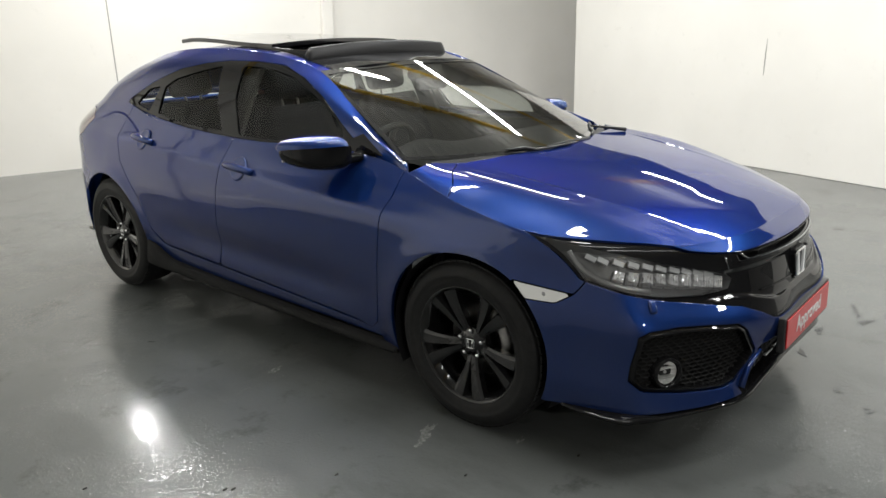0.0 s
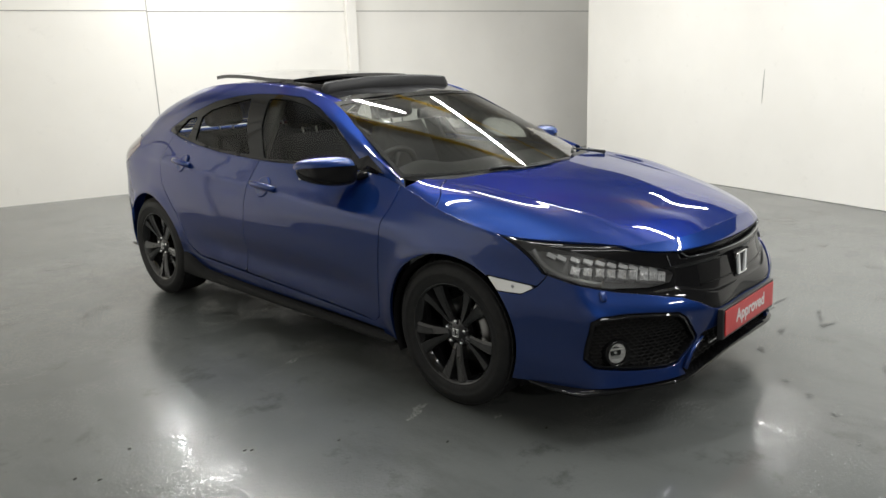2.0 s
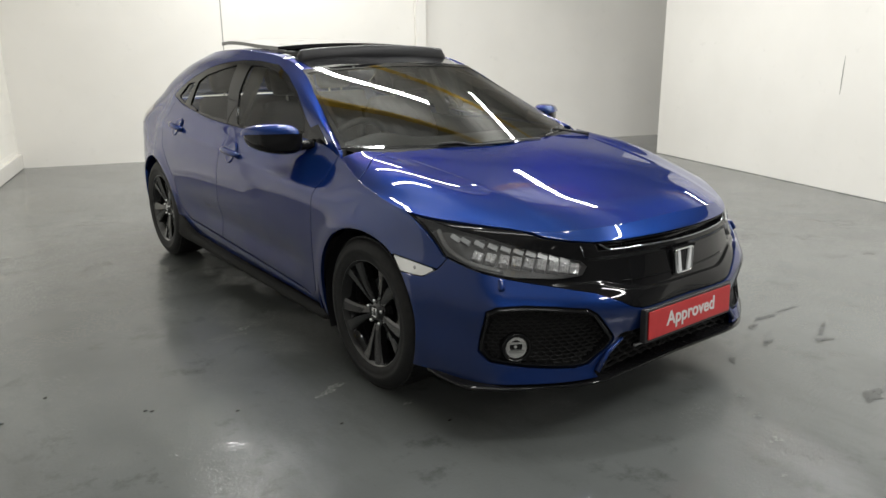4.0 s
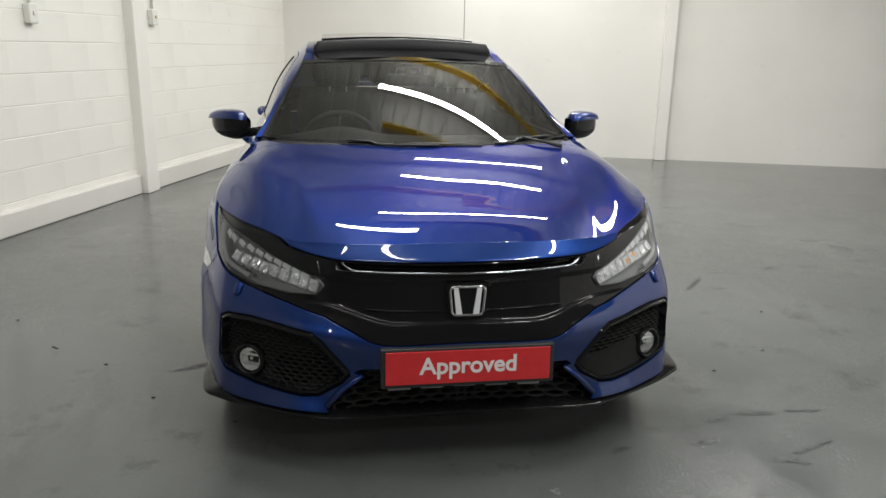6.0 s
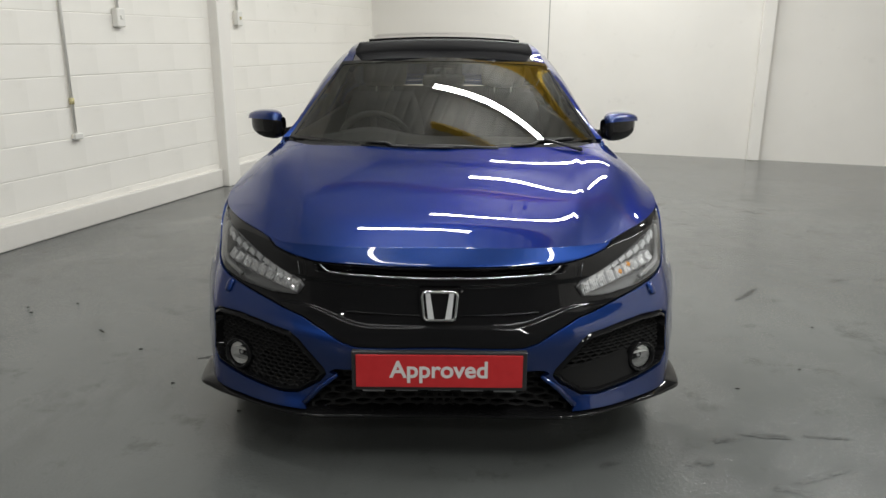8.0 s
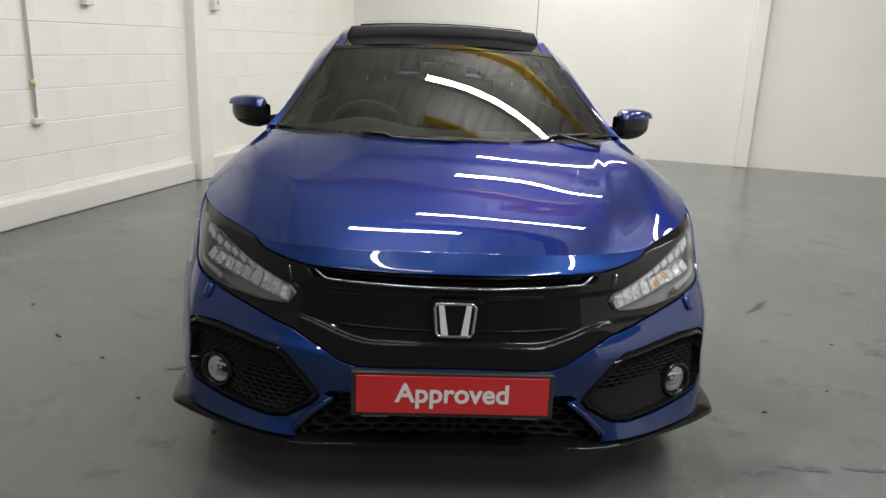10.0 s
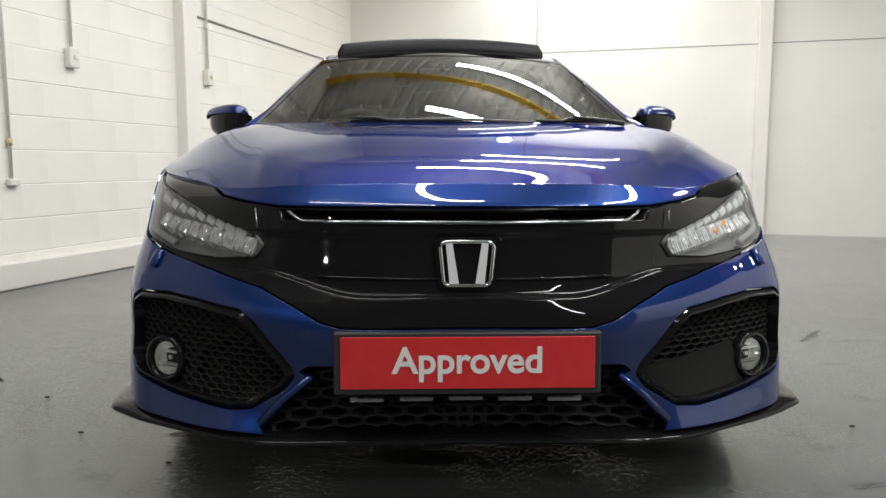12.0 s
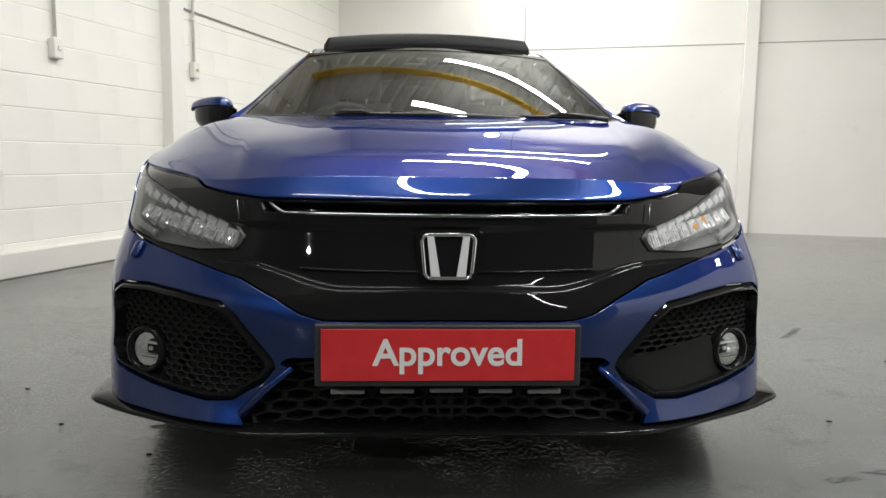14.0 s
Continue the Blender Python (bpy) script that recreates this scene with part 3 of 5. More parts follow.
def cut(bm, field):
    """Keep the part of bm where field(uv) is below zero."""
    lu, lv = bm.verts.layers.float["u"], bm.verts.layers.float["v"]
    verts = bm.verts[:]
    vals = field(np.array([(v[lu], v[lv]) for v in verts]).reshape(-1, 2))
    at = {v: (0.0 if abs(x) < 2e-4 else float(x)) for v, x in zip(verts, vals)}
    for e in bm.edges[:]:
        a, b = e.verts
        if at[a] * at[b] < 0:
            t = at[a] / (at[a] - at[b])
            u, w = a[lu] + t * (b[lu] - a[lu]), a[lv] + t * (b[lv] - a[lv])
            fresh = bmesh.utils.edge_split(e, a, t)[1]
            fresh[lu], fresh[lv] = u, w
            at[fresh] = 0.0
    for f in bm.faces[:]:
        s = [at[v] for v in f.verts]
        if min(s) < 0 < max(s):
            zero = [v for v in f.verts if at[v] == 0.0]
            if len(zero) >= 2:
                try:
                    bmesh.utils.face_split(f, zero[0], zero[-1] if len(zero) == 2 else zero[1])
                except ValueError:
                    pass
    drop = [f for f in bm.faces if sum(at[v] for v in f.verts) > 0 or max(at[v] for v in f.verts) > 1e-3]
    bmesh.ops.delete(bm, geom=drop, context="FACES")
    return bm


def panel(grid, uv, inside=(), without=(), gap=0.0022, flange=0.016):
    """A sheet of skin inside some polygons and clear of others, with its edges turned inwards."""
    flat = uv.reshape(-1, 2)
    keep = np.ones(len(flat), bool)
    fields = []
    for poly in inside:
        fields.append(poly if callable(poly) else (lambda q, p=poly: outside(p, q) + gap))
    for poly in without:
        fields.append((lambda q, p=poly: -p(q)) if callable(poly) else (lambda q, p=poly: gap - outside(p, q)))
    for f in fields:
        keep &= f(flat) < 0.0
    bm = grid_mesh(grid, uv, keep.reshape(uv.shape[:2]))
    for f in fields:
        cut(bm, f)
    bm.normal_update()
    if flange:
        turn_in(bm, flange)
    return bm


def turn_in(bm, depth):
    """Turn the open edges of a sheet inwards, with a sharp fold."""
    edge = [e for e in bm.edges if e.is_boundary and not all(abs(v.co.x) < 1e-5 for v in e.verts)]
    normal = {v: v.normal.copy() for e in edge for v in e.verts}
    r = bmesh.ops.extrude_edge_only(bm, edges=edge)
    fresh = [v for v in r["geom"] if isinstance(v, bmesh.types.BMVert)]
    for v in fresh:
        near = [e.other_vert(v) for e in v.link_edges if e.other_vert(v) in normal]
        if near:
            v.co = near[0].co - depth * normal[near[0]]
            if abs(near[0].co.x) < 1e-5:
                v.co.x = 0.0
    for e in edge:
        if e.is_valid:
            e.smooth = False


def mirrored(bm, join=False):
    """The sheet on the other side; join: both halves sewn at x = 0."""
    other = bm if join else bm.copy()
    if join:
        r = bmesh.ops.duplicate(bm, geom=bm.verts[:] + bm.edges[:] + bm.faces[:])
        geom = r["geom"]
    else:
        geom = other.verts[:] + other.faces[:]
    for g in geom:
        if isinstance(g, bmesh.types.BMVert):
            g.co.x = -g.co.x
    bmesh.ops.reverse_faces(other, faces=[g for g in geom if isinstance(g, bmesh.types.BMFace)])
    if join:
        bmesh.ops.remove_doubles(other, verts=[v for v in other.verts if abs(v.co.x) < 1e-4], dist=0.0005)
    return other


def facing(bm, way):
    """Turn all faces of an open sheet so that their sum looks along way."""
    bm.normal_update()
    total = Vector()
    for f in bm.faces:
        total += f.normal * f.calc_area()
    if total.dot(Vector(way)) < 0:
        bmesh.ops.reverse_faces(bm, faces=bm.faces[:])
        bm.normal_update()
    return bm


def both(name, bm, mats, parent, label="", smooth=True):
    """A part on the car's left and its mirror image on the right."""
    other = mirrored(bm)
    return part(name, bm, mats, parent, label, smooth), part(name, other, mats, parent, label, smooth)
# ---- the car ----
car = new("car")
car.location = (0, 2.25, 0)
bpy.context.view_layer.update()
tagged(car, "glossy metallic blue five-door hatchback with open sunroof, parked on grey floor", "car")


def qf(x, y, z):
    return (wrap_of(x, y), z)


def side(y, z):
    return (wrap_of(0.89, y), z)


ARCH_F, ARCH_R = (0.930, 0.322, 0.374), (3.605, 0.322, 0.374)
YZ = RING[..., 1:3].copy()
YZ[RING[..., 0] < 0.70] = (9.0, 9.0)
FLAT = RING_UV


def in_arch(y, z, r):
    c = wrap_of(0.89, y)
    return lambda q: np.hypot(q[:, 0] - c, q[:, 1] - z) - r


clear_f, clear_r = in_arch(*ARCH_F), in_arch(*ARCH_R)

# outlines on the skin, as wrap length and height
MASK = [(-0.3, .722), qf(.36, .115, .720), qf(.44, .16, .728), qf(.52, .235, .742), qf(.56, .27, .80), qf(.80, .56, .90), qf(.835, .63, .815),
        qf(.828, .56, .735), qf(.825, .50, .665), qf(.77, .375, .632), qf(.66, .262, .600), qf(.55, .172, .578), qf(.44, .105, .552), qf(.37, .07, .518), qf(.325, .045, .488), qf(.28, .03, .476), (-0.3, .474)]
LENS_EDGE = [qf(.824, .575, .797), qf(.76, .45, .768), qf(.69, .365, .744), qf(.58, .245, .698), qf(.45, .14, .657), qf(.435, .13, .640), qf(.455, .14, .612), qf(.54, .19, .605), qf(.66, .275, .612), qf(.76, .375, .638), qf(.818, .49, .668), qf(.828, .52, .72)]
POD = [qf(.80, .33, .500), qf(.775, .295, .518), qf(.70, .225, .522), qf(.60, .155, .516), qf(.49, .09, .503), qf(.455, .085, .48), qf(.392, .06, .385), qf(.388, .06, .365), qf(.41, .07, .33), qf(.47, .10, .288), qf(.53, .125, .282), qf(.68, .215, .295), qf(.785, .305, .315), qf(.803, .34, .35)]
LOWER = [(-0.3, .392), (.30, .392), (.355, .388), (.372, .374), (.345, .362), qf(.46, .09, .262), qf(.455, .088, .245), (.44, .18), (-0.3, .18)]
MARKER = [side(.72, .640), side(.66, .585), side(.555, .582), side(.503, .616)]
BUMPER = [(-0.3, .05), side(.72, .05), side(.74, .585), side(.555, .584), side(.503, .616), side(.44, .68), qf(.78, .39, .74), (-0.3, .70)]
NOSE = [(-0.3, .70), qf(.50, .20, .70), qf(.57, .27, .95), (-0.3, .95)]
FRONT_SEAM = [side(1.29, 1.2), side(1.30, .95), side(1.345, .66), side(1.40, .31), side(1.44, .27)]
MID_SEAM = [side(2.37, 1.2), side(2.39, .975), side(2.455, .70), side(2.53, .36), side(2.54, .30)]
REAR_SEAM = [side(3.45, 1.3), side(3.45, .92), side(3.40, .78), side(3.24, .60), side(3.16, .42), side(3.07, .33)]
WING = [side(.44, .68), side(.503, .616), side(.555, .584), side(.74, .585), side(.72, .05), side(1.34, .05), side(1.40, .31), side(1.345, .66), side(1.30, .95), side(1.29, 1.2), qf(.78, .39, 1.2), qf(.78, .39, .74)]
FRONT_DOOR = FRONT_SEAM + [side(1.52, .288)] + [side(2.53, .333)] + MID_SEAM[::-1]
REAR_DOOR = MID_SEAM[:-1] + [side(2.55, .335), side(2.98, .355), side(3.05, .358)] + REAR_SEAM[-2::-1]
SILL = [side(1.34, .245), side(1.40, .31), side(1.44, .275), side(1.52, .282), side(2.53, .327), side(3.0, .348), side(3.07, .36), side(3.16, .42), side(3.30, .42), side(3.30, .275), side(2.5, .25)]
QUARTER = REAR_SEAM[:-1] + [side(3.20, .36), side(3.6, .40), side(3.98, .60), (STATION[11], .64), (STATION[12] - .1, .70), (STATION[12] - .1, 1.3)]
REAR_BUMPER = [side(3.95, .1), side(3.98, .60), (STATION[11], .64), (STATION[12] - .1, .70), (STATION[13] + .2, .70), (STATION[13] + .2, .1)]
TAILGATE = [(STATION[12] - .1, .70), (STATION[13] + .2, .70), (STATION[13] + .2, 1.3), (STATION[12] - .1, 1.3)]
TAIL_LAMP = [(STATION[11] + .02, .84), (STATION[12] + .1, .82), (STATION[12] + .1, .98), (STATION[11] + .12, 1.05), (STATION[11] - .12, 1.04), (STATION[11] - .24, .99), (STATION[11] - .17, .90)]

bm = panel(RING, FLAT, [BUMPER], [MASK, POD, LOWER, clear_f, MARKER])
part("front_bumper", mirrored(bm, True), PAINT, car)
bm = panel(RING, FLAT, [NOSE], [MASK])
part("nose_panel", mirrored(bm, True), PAINT, car)
wing_l, wing_r = both("front_wing", panel(RING, FLAT, [WING], [MASK, clear_f, MARKER]), PAINT, car)
marker = panel(RING, FLAT, [MARKER], [clear_f])
for sx, mark in zip((1, -1), both("side_marker", marker, WHITE_MARK, car, "clear white side marker")):
    at, out = skin_at(*side(.60, .606), .001)
    at.x, out.x = sx * at.x, sx * out.x
    bm = bmesh.new()
    lathe(bm, [(0, .0085), (.0022, .0075), (.003, .004), (.003, .0001)], steps=16, m=Matrix.Translation(at) @ out.to_track_quat("X", "Z").to_matrix().to_4x4())
    part("marker_bulb", bm, LAMP_GREY, mark)
fdoor_l, fdoor_r = both("front_door", panel(RING, FLAT, [FRONT_DOOR]), PAINT, car)
rdoor_l, rdoor_r = both("rear_door", panel(RING, FLAT, [REAR_DOOR], [clear_r]), PAINT, car)
both("door_sill", panel(RING, FLAT, [SILL], [clear_r]), PAINT, car)
both("rear_quarter", panel(RING, FLAT, [QUARTER], [clear_r, TAIL_LAMP]), PAINT, car)
part("rear_bumper", mirrored(panel(RING, FLAT, [REAR_BUMPER], [clear_r]), True), PAINT, car)
part("tailgate", mirrored(panel(RING, FLAT, [TAILGATE], [TAIL_LAMP]), True), PAINT, car)
both("tail_lamp", panel(RING, FLAT, [TAIL_LAMP]), RED_LENS, car, "dark red tail lamp")

BON = bonnet[:, ::-1]
BON_UV = BON[..., :2].copy()
LID = [(-1, 0), (1.2, 0), (1.2, 1.03), (.90, 1.02), (.77, 1.06), (.70, 1.12), (.62, 1.16), (.58, 1.30), (-1, 1.30)]
part("bonnet", mirrored(panel(BON, BON_UV, [LID]), True), PAINT, car)
both("scuttle_corner", panel(BON, BON_UV, [lambda q: q[:, 0] - 2.0], [LID]), PAINT, car)

CAB_UV = cabin[..., 1:].copy()
DLO = [(1.50, .962), (1.66, 1.028), (1.78, 1.104), (1.905, 1.178), (2.07, 1.252), (2.24, 1.305), (2.445, 1.322), (2.65, 1.324), (2.84, 1.311), (3.04, 1.281), (3.235, 1.216), (3.478, 1.108), (3.468, 1.092), (3.30, 1.062), (3.10, 1.034), (2.8, 1.004), (2.49, .987), (2.0, .970), (1.7, .961)]
both("cabin_side", panel(cabin, CAB_UV, [lambda q: q[:, 0] - 9.0], [DLO]), PAINT, car)
DOOR_GLASS = [(1.70, .992), (1.72, 1.050), (1.77, 1.090), (1.90, 1.160), (2.143, 1.258), (2.30, 1.289), (2.40, 1.297), (2.51, 1.299), (2.46, 1.150), (2.365, .994), (2.0, .986)]
BACK_GLASS = [(2.68, 1.299), (2.60, 1.15), (2.50, 1.006), (2.70, 1.012), (2.886, 1.022), (3.115, 1.056), (3.115, 1.19), (3.04, 1.232), (2.847, 1.273)]
SMALL_GLASS = [(3.16, 1.19), (3.21, 1.060), (3.37, 1.094), (3.27, 1.175)]
both("window_frame", panel(cabin, CAB_UV, [DLO], [DOOR_GLASS, BACK_GLASS, SMALL_GLASS], 0.001, 0.014), GLOSS_BLACK, car)
inner = cabin - 0.006 * np.array([1.0, 0, 0.3])
both("front_window", panel(inner, CAB_UV, [DOOR_GLASS], (), -0.004, 0), SIDE_GLASS, car)
both("rear_window", panel(inner, CAB_UV, [BACK_GLASS], (), -0.004, 0), REAR_GLASS, car)
both("quarter_window", panel(inner, CAB_UV, [SMALL_GLASS], (), -0.004, 0), REAR_GLASS, car)

SCR = screen[:, ::-1]
SCR_UV = SCR[..., :2].copy()
part("windscreen", mirrored(panel(SCR, SCR_UV, [lambda q: q[:, 0] - 9.0], (), 0, 0), True), SCREEN, car, "clear windscreen reflecting the roof")
# dark printed border of the windscreen
bm = bmesh.new()
rim_grid = screen + np.array([0, -.0008, .0020])
for i in range(39):
    for j in range(39):
        if j >= 38 or i >= 37 or i < 1:
            vs = [bm.verts.new(rim_grid[a, b]) for a, b in ((i, j), (i, j + 1), (i + 1, j + 1), (i + 1, j))]
            bm.faces.new(vs)
bmesh.ops.remove_doubles(bm, verts=bm.verts[:], dist=.0003)
part("screen_border", facing(mirrored(bm, True), (0, -.4, .9)), ROOF_GLASS, car, "black printed windscreen border")
ROOF = roof[:, ::-1]
ROOF_UV = ROOF[..., :2].copy()
GLASS_ROOF = [(-1, 1.9), (.492, 1.9), (.492, 3.28), (.47, 3.34), (-1, 3.36)]
HATCH = [(-1, 3.48), (.45, 3.48), (.41, 4.2), (-1, 4.2)]
APERTURE = [(-1, 2.16), (.43, 2.16), (.43, 2.60), (-1, 2.60)]
part("roof_panel", mirrored(panel(ROOF, ROOF_UV, [lambda q: q[:, 0] - 9.0], [GLASS_ROOF, HATCH]), True), PAINT, car)
part("roof_glass", mirrored(panel(ROOF, ROOF_UV, [GLASS_ROOF], [APERTURE]), True), ROOF_GLASS, car, "black glass roof")
part("rear_screen", mirrored(panel(ROOF, ROOF_UV, [HATCH], (), 0.001, 0), True), HATCH_GLASS, car)
# ---- front: black grille, lamps, air intakes, plate ----
def pushed(grid, depth):
    """The front skin moved inwards by depth (an array or number)."""
    du, dv = np.gradient(grid, axis=0), np.gradient(grid, axis=1)
    n = np.cross(du, dv)
    n /= np.linalg.norm(n, axis=-1, keepdims=True) + 1e-12
    return grid - n * np.broadcast_to(depth, grid.shape[:2])[..., None]


FINE_W, FINE_K = np.linspace(0, wrap_of(.84, .66), 190), np.linspace(0, 7, 200)
FINE = np.stack([glide(row, FINE_K, RISE) for row in ring_line(FINE_W)])
FINE_UV = np.stack([np.broadcast_to(FINE_W[:, None], FINE.shape[:2]), FINE[..., 2]], -1)
fw, fz = FINE_UV[..., 0], FINE_UV[..., 1]


def step(x, a, b):
    t = np.clip((x - a) / (b - a), 0, 1)
    return t * t * (3 - 2 * t)


# relief of the grille: a slot under the nose, a slim bar, a sunk field and a broad lower bar
slot = step(fz, .690, .696) * (1 - step(fz, .711, .716)) * (1 - step(fw, .35, .385))
low = .535 + .045 * step(fw, .22, .46)
field = step(fz, low, low + .012) * (1 - step(fz, .655, .672)) * (1 - step(fw, .40, .66))
wing = step(fw, .42, .50) * .004
sunk = pushed(FINE, .004 + .045 * slot + .009 * field + wing)
grille = panel(sunk, FINE_UV, [MASK], [LENS_EDGE], 0.002, 0.02)
part("grille", mirrored(grille, True), GLOSS_BLACK, car, "gloss black grille bar and field")

# fine ribs in the sunk field
for z in (.575,):
    bm = bmesh.new()
    pts = []
    for x in np.linspace(-.31, .31, 33):
        p = skin_at(abs(x), z + .04 * abs(x) ** 2, -0.0115)[0]
        pts.append(Vector((x, p.y, p.z)))
    tube(bm, pts, 0.0028, 6)
    part("grille_rib", bm, GLOSS_BLACK, car)

# bright trim line under the slot, turned up at its ends
bm = bmesh.new()
pts = []
for x in np.linspace(-.385, .385, 61):
    z = .689 + .026 * max(0.0, (abs(x) - .345) / .04) ** 1.5
    p = skin_at(wrap_of(abs(x), .1) if abs(x) > .3 else abs(x), min(z, .716), 0.001)[0]
    pts.append(Vector((x, p.y, p.z)))
tube(bm, pts, 0.0042, 8)
part("trim_strip", bm, DARK_CHROME, car, "slim polished trim strip")

# side strip over each head lamp
for sx in (1, -1):
    bm = bmesh.new()
    a, b = skin_at(wrap_of(.435, .13), .712, .002)[0], skin_at(wrap_of(.442, .135), .672, .002)[0]
    a.x, b.x = sx * abs(a.x), sx * abs(b.x)
    tube(bm, [a, b], 0.0016, 6)
    part("grille_seam", bm, DARK_CHROME, car)


# badge: a rounded frame with two leaning bars, in chrome
def flat_shape(bm, outline, depth, m):
    """An outline in x and z, given thickness in y, placed by m."""
    front = [bm.verts.new(m @ Vector((x, 0, z))) for x, z in outline]
    back = [bm.verts.new(m @ Vector((x, depth, z))) for x, z in outline]
    bm.faces.new(front)
    bm.faces.new(back[::-1])
    for i in range(len(outline)):
        j = (i + 1) % len(outline)
        bm.faces.new((front[j], front[i], back[i], back[j]))


def rounded(w0, w1, h, r, n=6):
    """A rounded trapezium: half width w0 below, w1 above, half height h."""
    out = []
    for cx, cz, a in ((w1 - r, h - r, 0), (-w1 + r, h - r, 90), (-w0 + r, -h + r, 180), (w0 - r, -h + r, 270)):
        for k in range(n + 1):
            t = radians(a + 90 * k / n)
            out.append((cx + r * math.cos(t), cz + r * math.sin(t)))
    return out


bm = bmesh.new()
BADGE = pose(0, .046, .606, -4)
flat_shape(bm, rounded(.060, .066, .055, .016), .02, BADGE @ Matrix.Translation((0, .002, 0)))
badge = part("badge", bm, GLOSS_BLACK, car, "black and chrome maker's badge", False)
bm = bmesh.new()
edge = [BADGE @ Vector((x, -.002, z)) for x, z in rounded(.049, .055, .045, .013)]
tube(bm, edge, 0.0042, 8, True)
part("badge_frame", bm, CHROME, badge)
for sx in (1, -1):
    bm = bmesh.new()
    bar = [(sx * .017, -.041), (sx * .036, -.041), (sx * .044, .041), (sx * .030, .041)]
    flat_shape(bm, bar if sx < 0 else bar[::-1], .008, BADGE @ Matrix.Translation((0, -.006, 0)))
    bmesh.ops.recalc_face_normals(bm, faces=bm.faces[:])
    part("badge_bar", bm, SILVER, badge, "", False)
bm = bmesh.new()
lathe(bm, [(0, .0001), (0, .0045), (.012, .0045)], steps=16, m=pose(.068, .045, .655, 0, 0, 90))
part("camera_dot", bm, GLOSS_BLACK, badge)

# plate on its black holder
PLATE = pose(0, -.006, .411, -2)
bm = bmesh.new()
box(bm, (-.272, 0.004, -.066), (.272, .03, .062), .004, PLATE)
holder = part("plate_holder", bm, SATIN_BLACK, car, "black plate holder", False)
bm = bmesh.new()
box(bm, (-.258, -.001, -.053), (.258, .0035, .053), .0012, PLATE)
plate = part("show_plate", bm, RED, car, "red plate with grey lettering", False)
text = bpy.data.curves.new("lettering", "FONT")
text.body, text.size, text.align_x, text.align_y = "Approved", .0755, "CENTER", "CENTER"
text.extrude, text.offset, text.space_character = .0006, .0016, 1.0
proxy = new("lettering", text)
proxy.matrix_world = PLATE @ pose(0, -.0018, .003, 90, 0, 0)
bpy.context.view_layer.update()
got = bpy.data.meshes.new_from_object(proxy.evaluated_get(bpy.context.evaluated_depsgraph_get()))
got.transform(proxy.matrix_world)
bpy.data.objects.remove(proxy)
got.materials.clear()
got.materials.append(LETTER)
word = new("lettering", got)
word.parent = plate

# ---- head lamps ----
deep = pushed(FINE, .055)
bowl = panel(deep, FINE_UV, [LENS_EDGE], (), -0.012, 0)
both("lamp_bowl", bowl, LAMP_GREY, car, "grey head lamp housing")
lens = panel(pushed(FINE, .003), FINE_UV, [LENS_EDGE], (), 0.001, 0.0)
lens_l, lens_r = both("head_lamp_lens", lens, LENS, car, "clear head lamp lens")
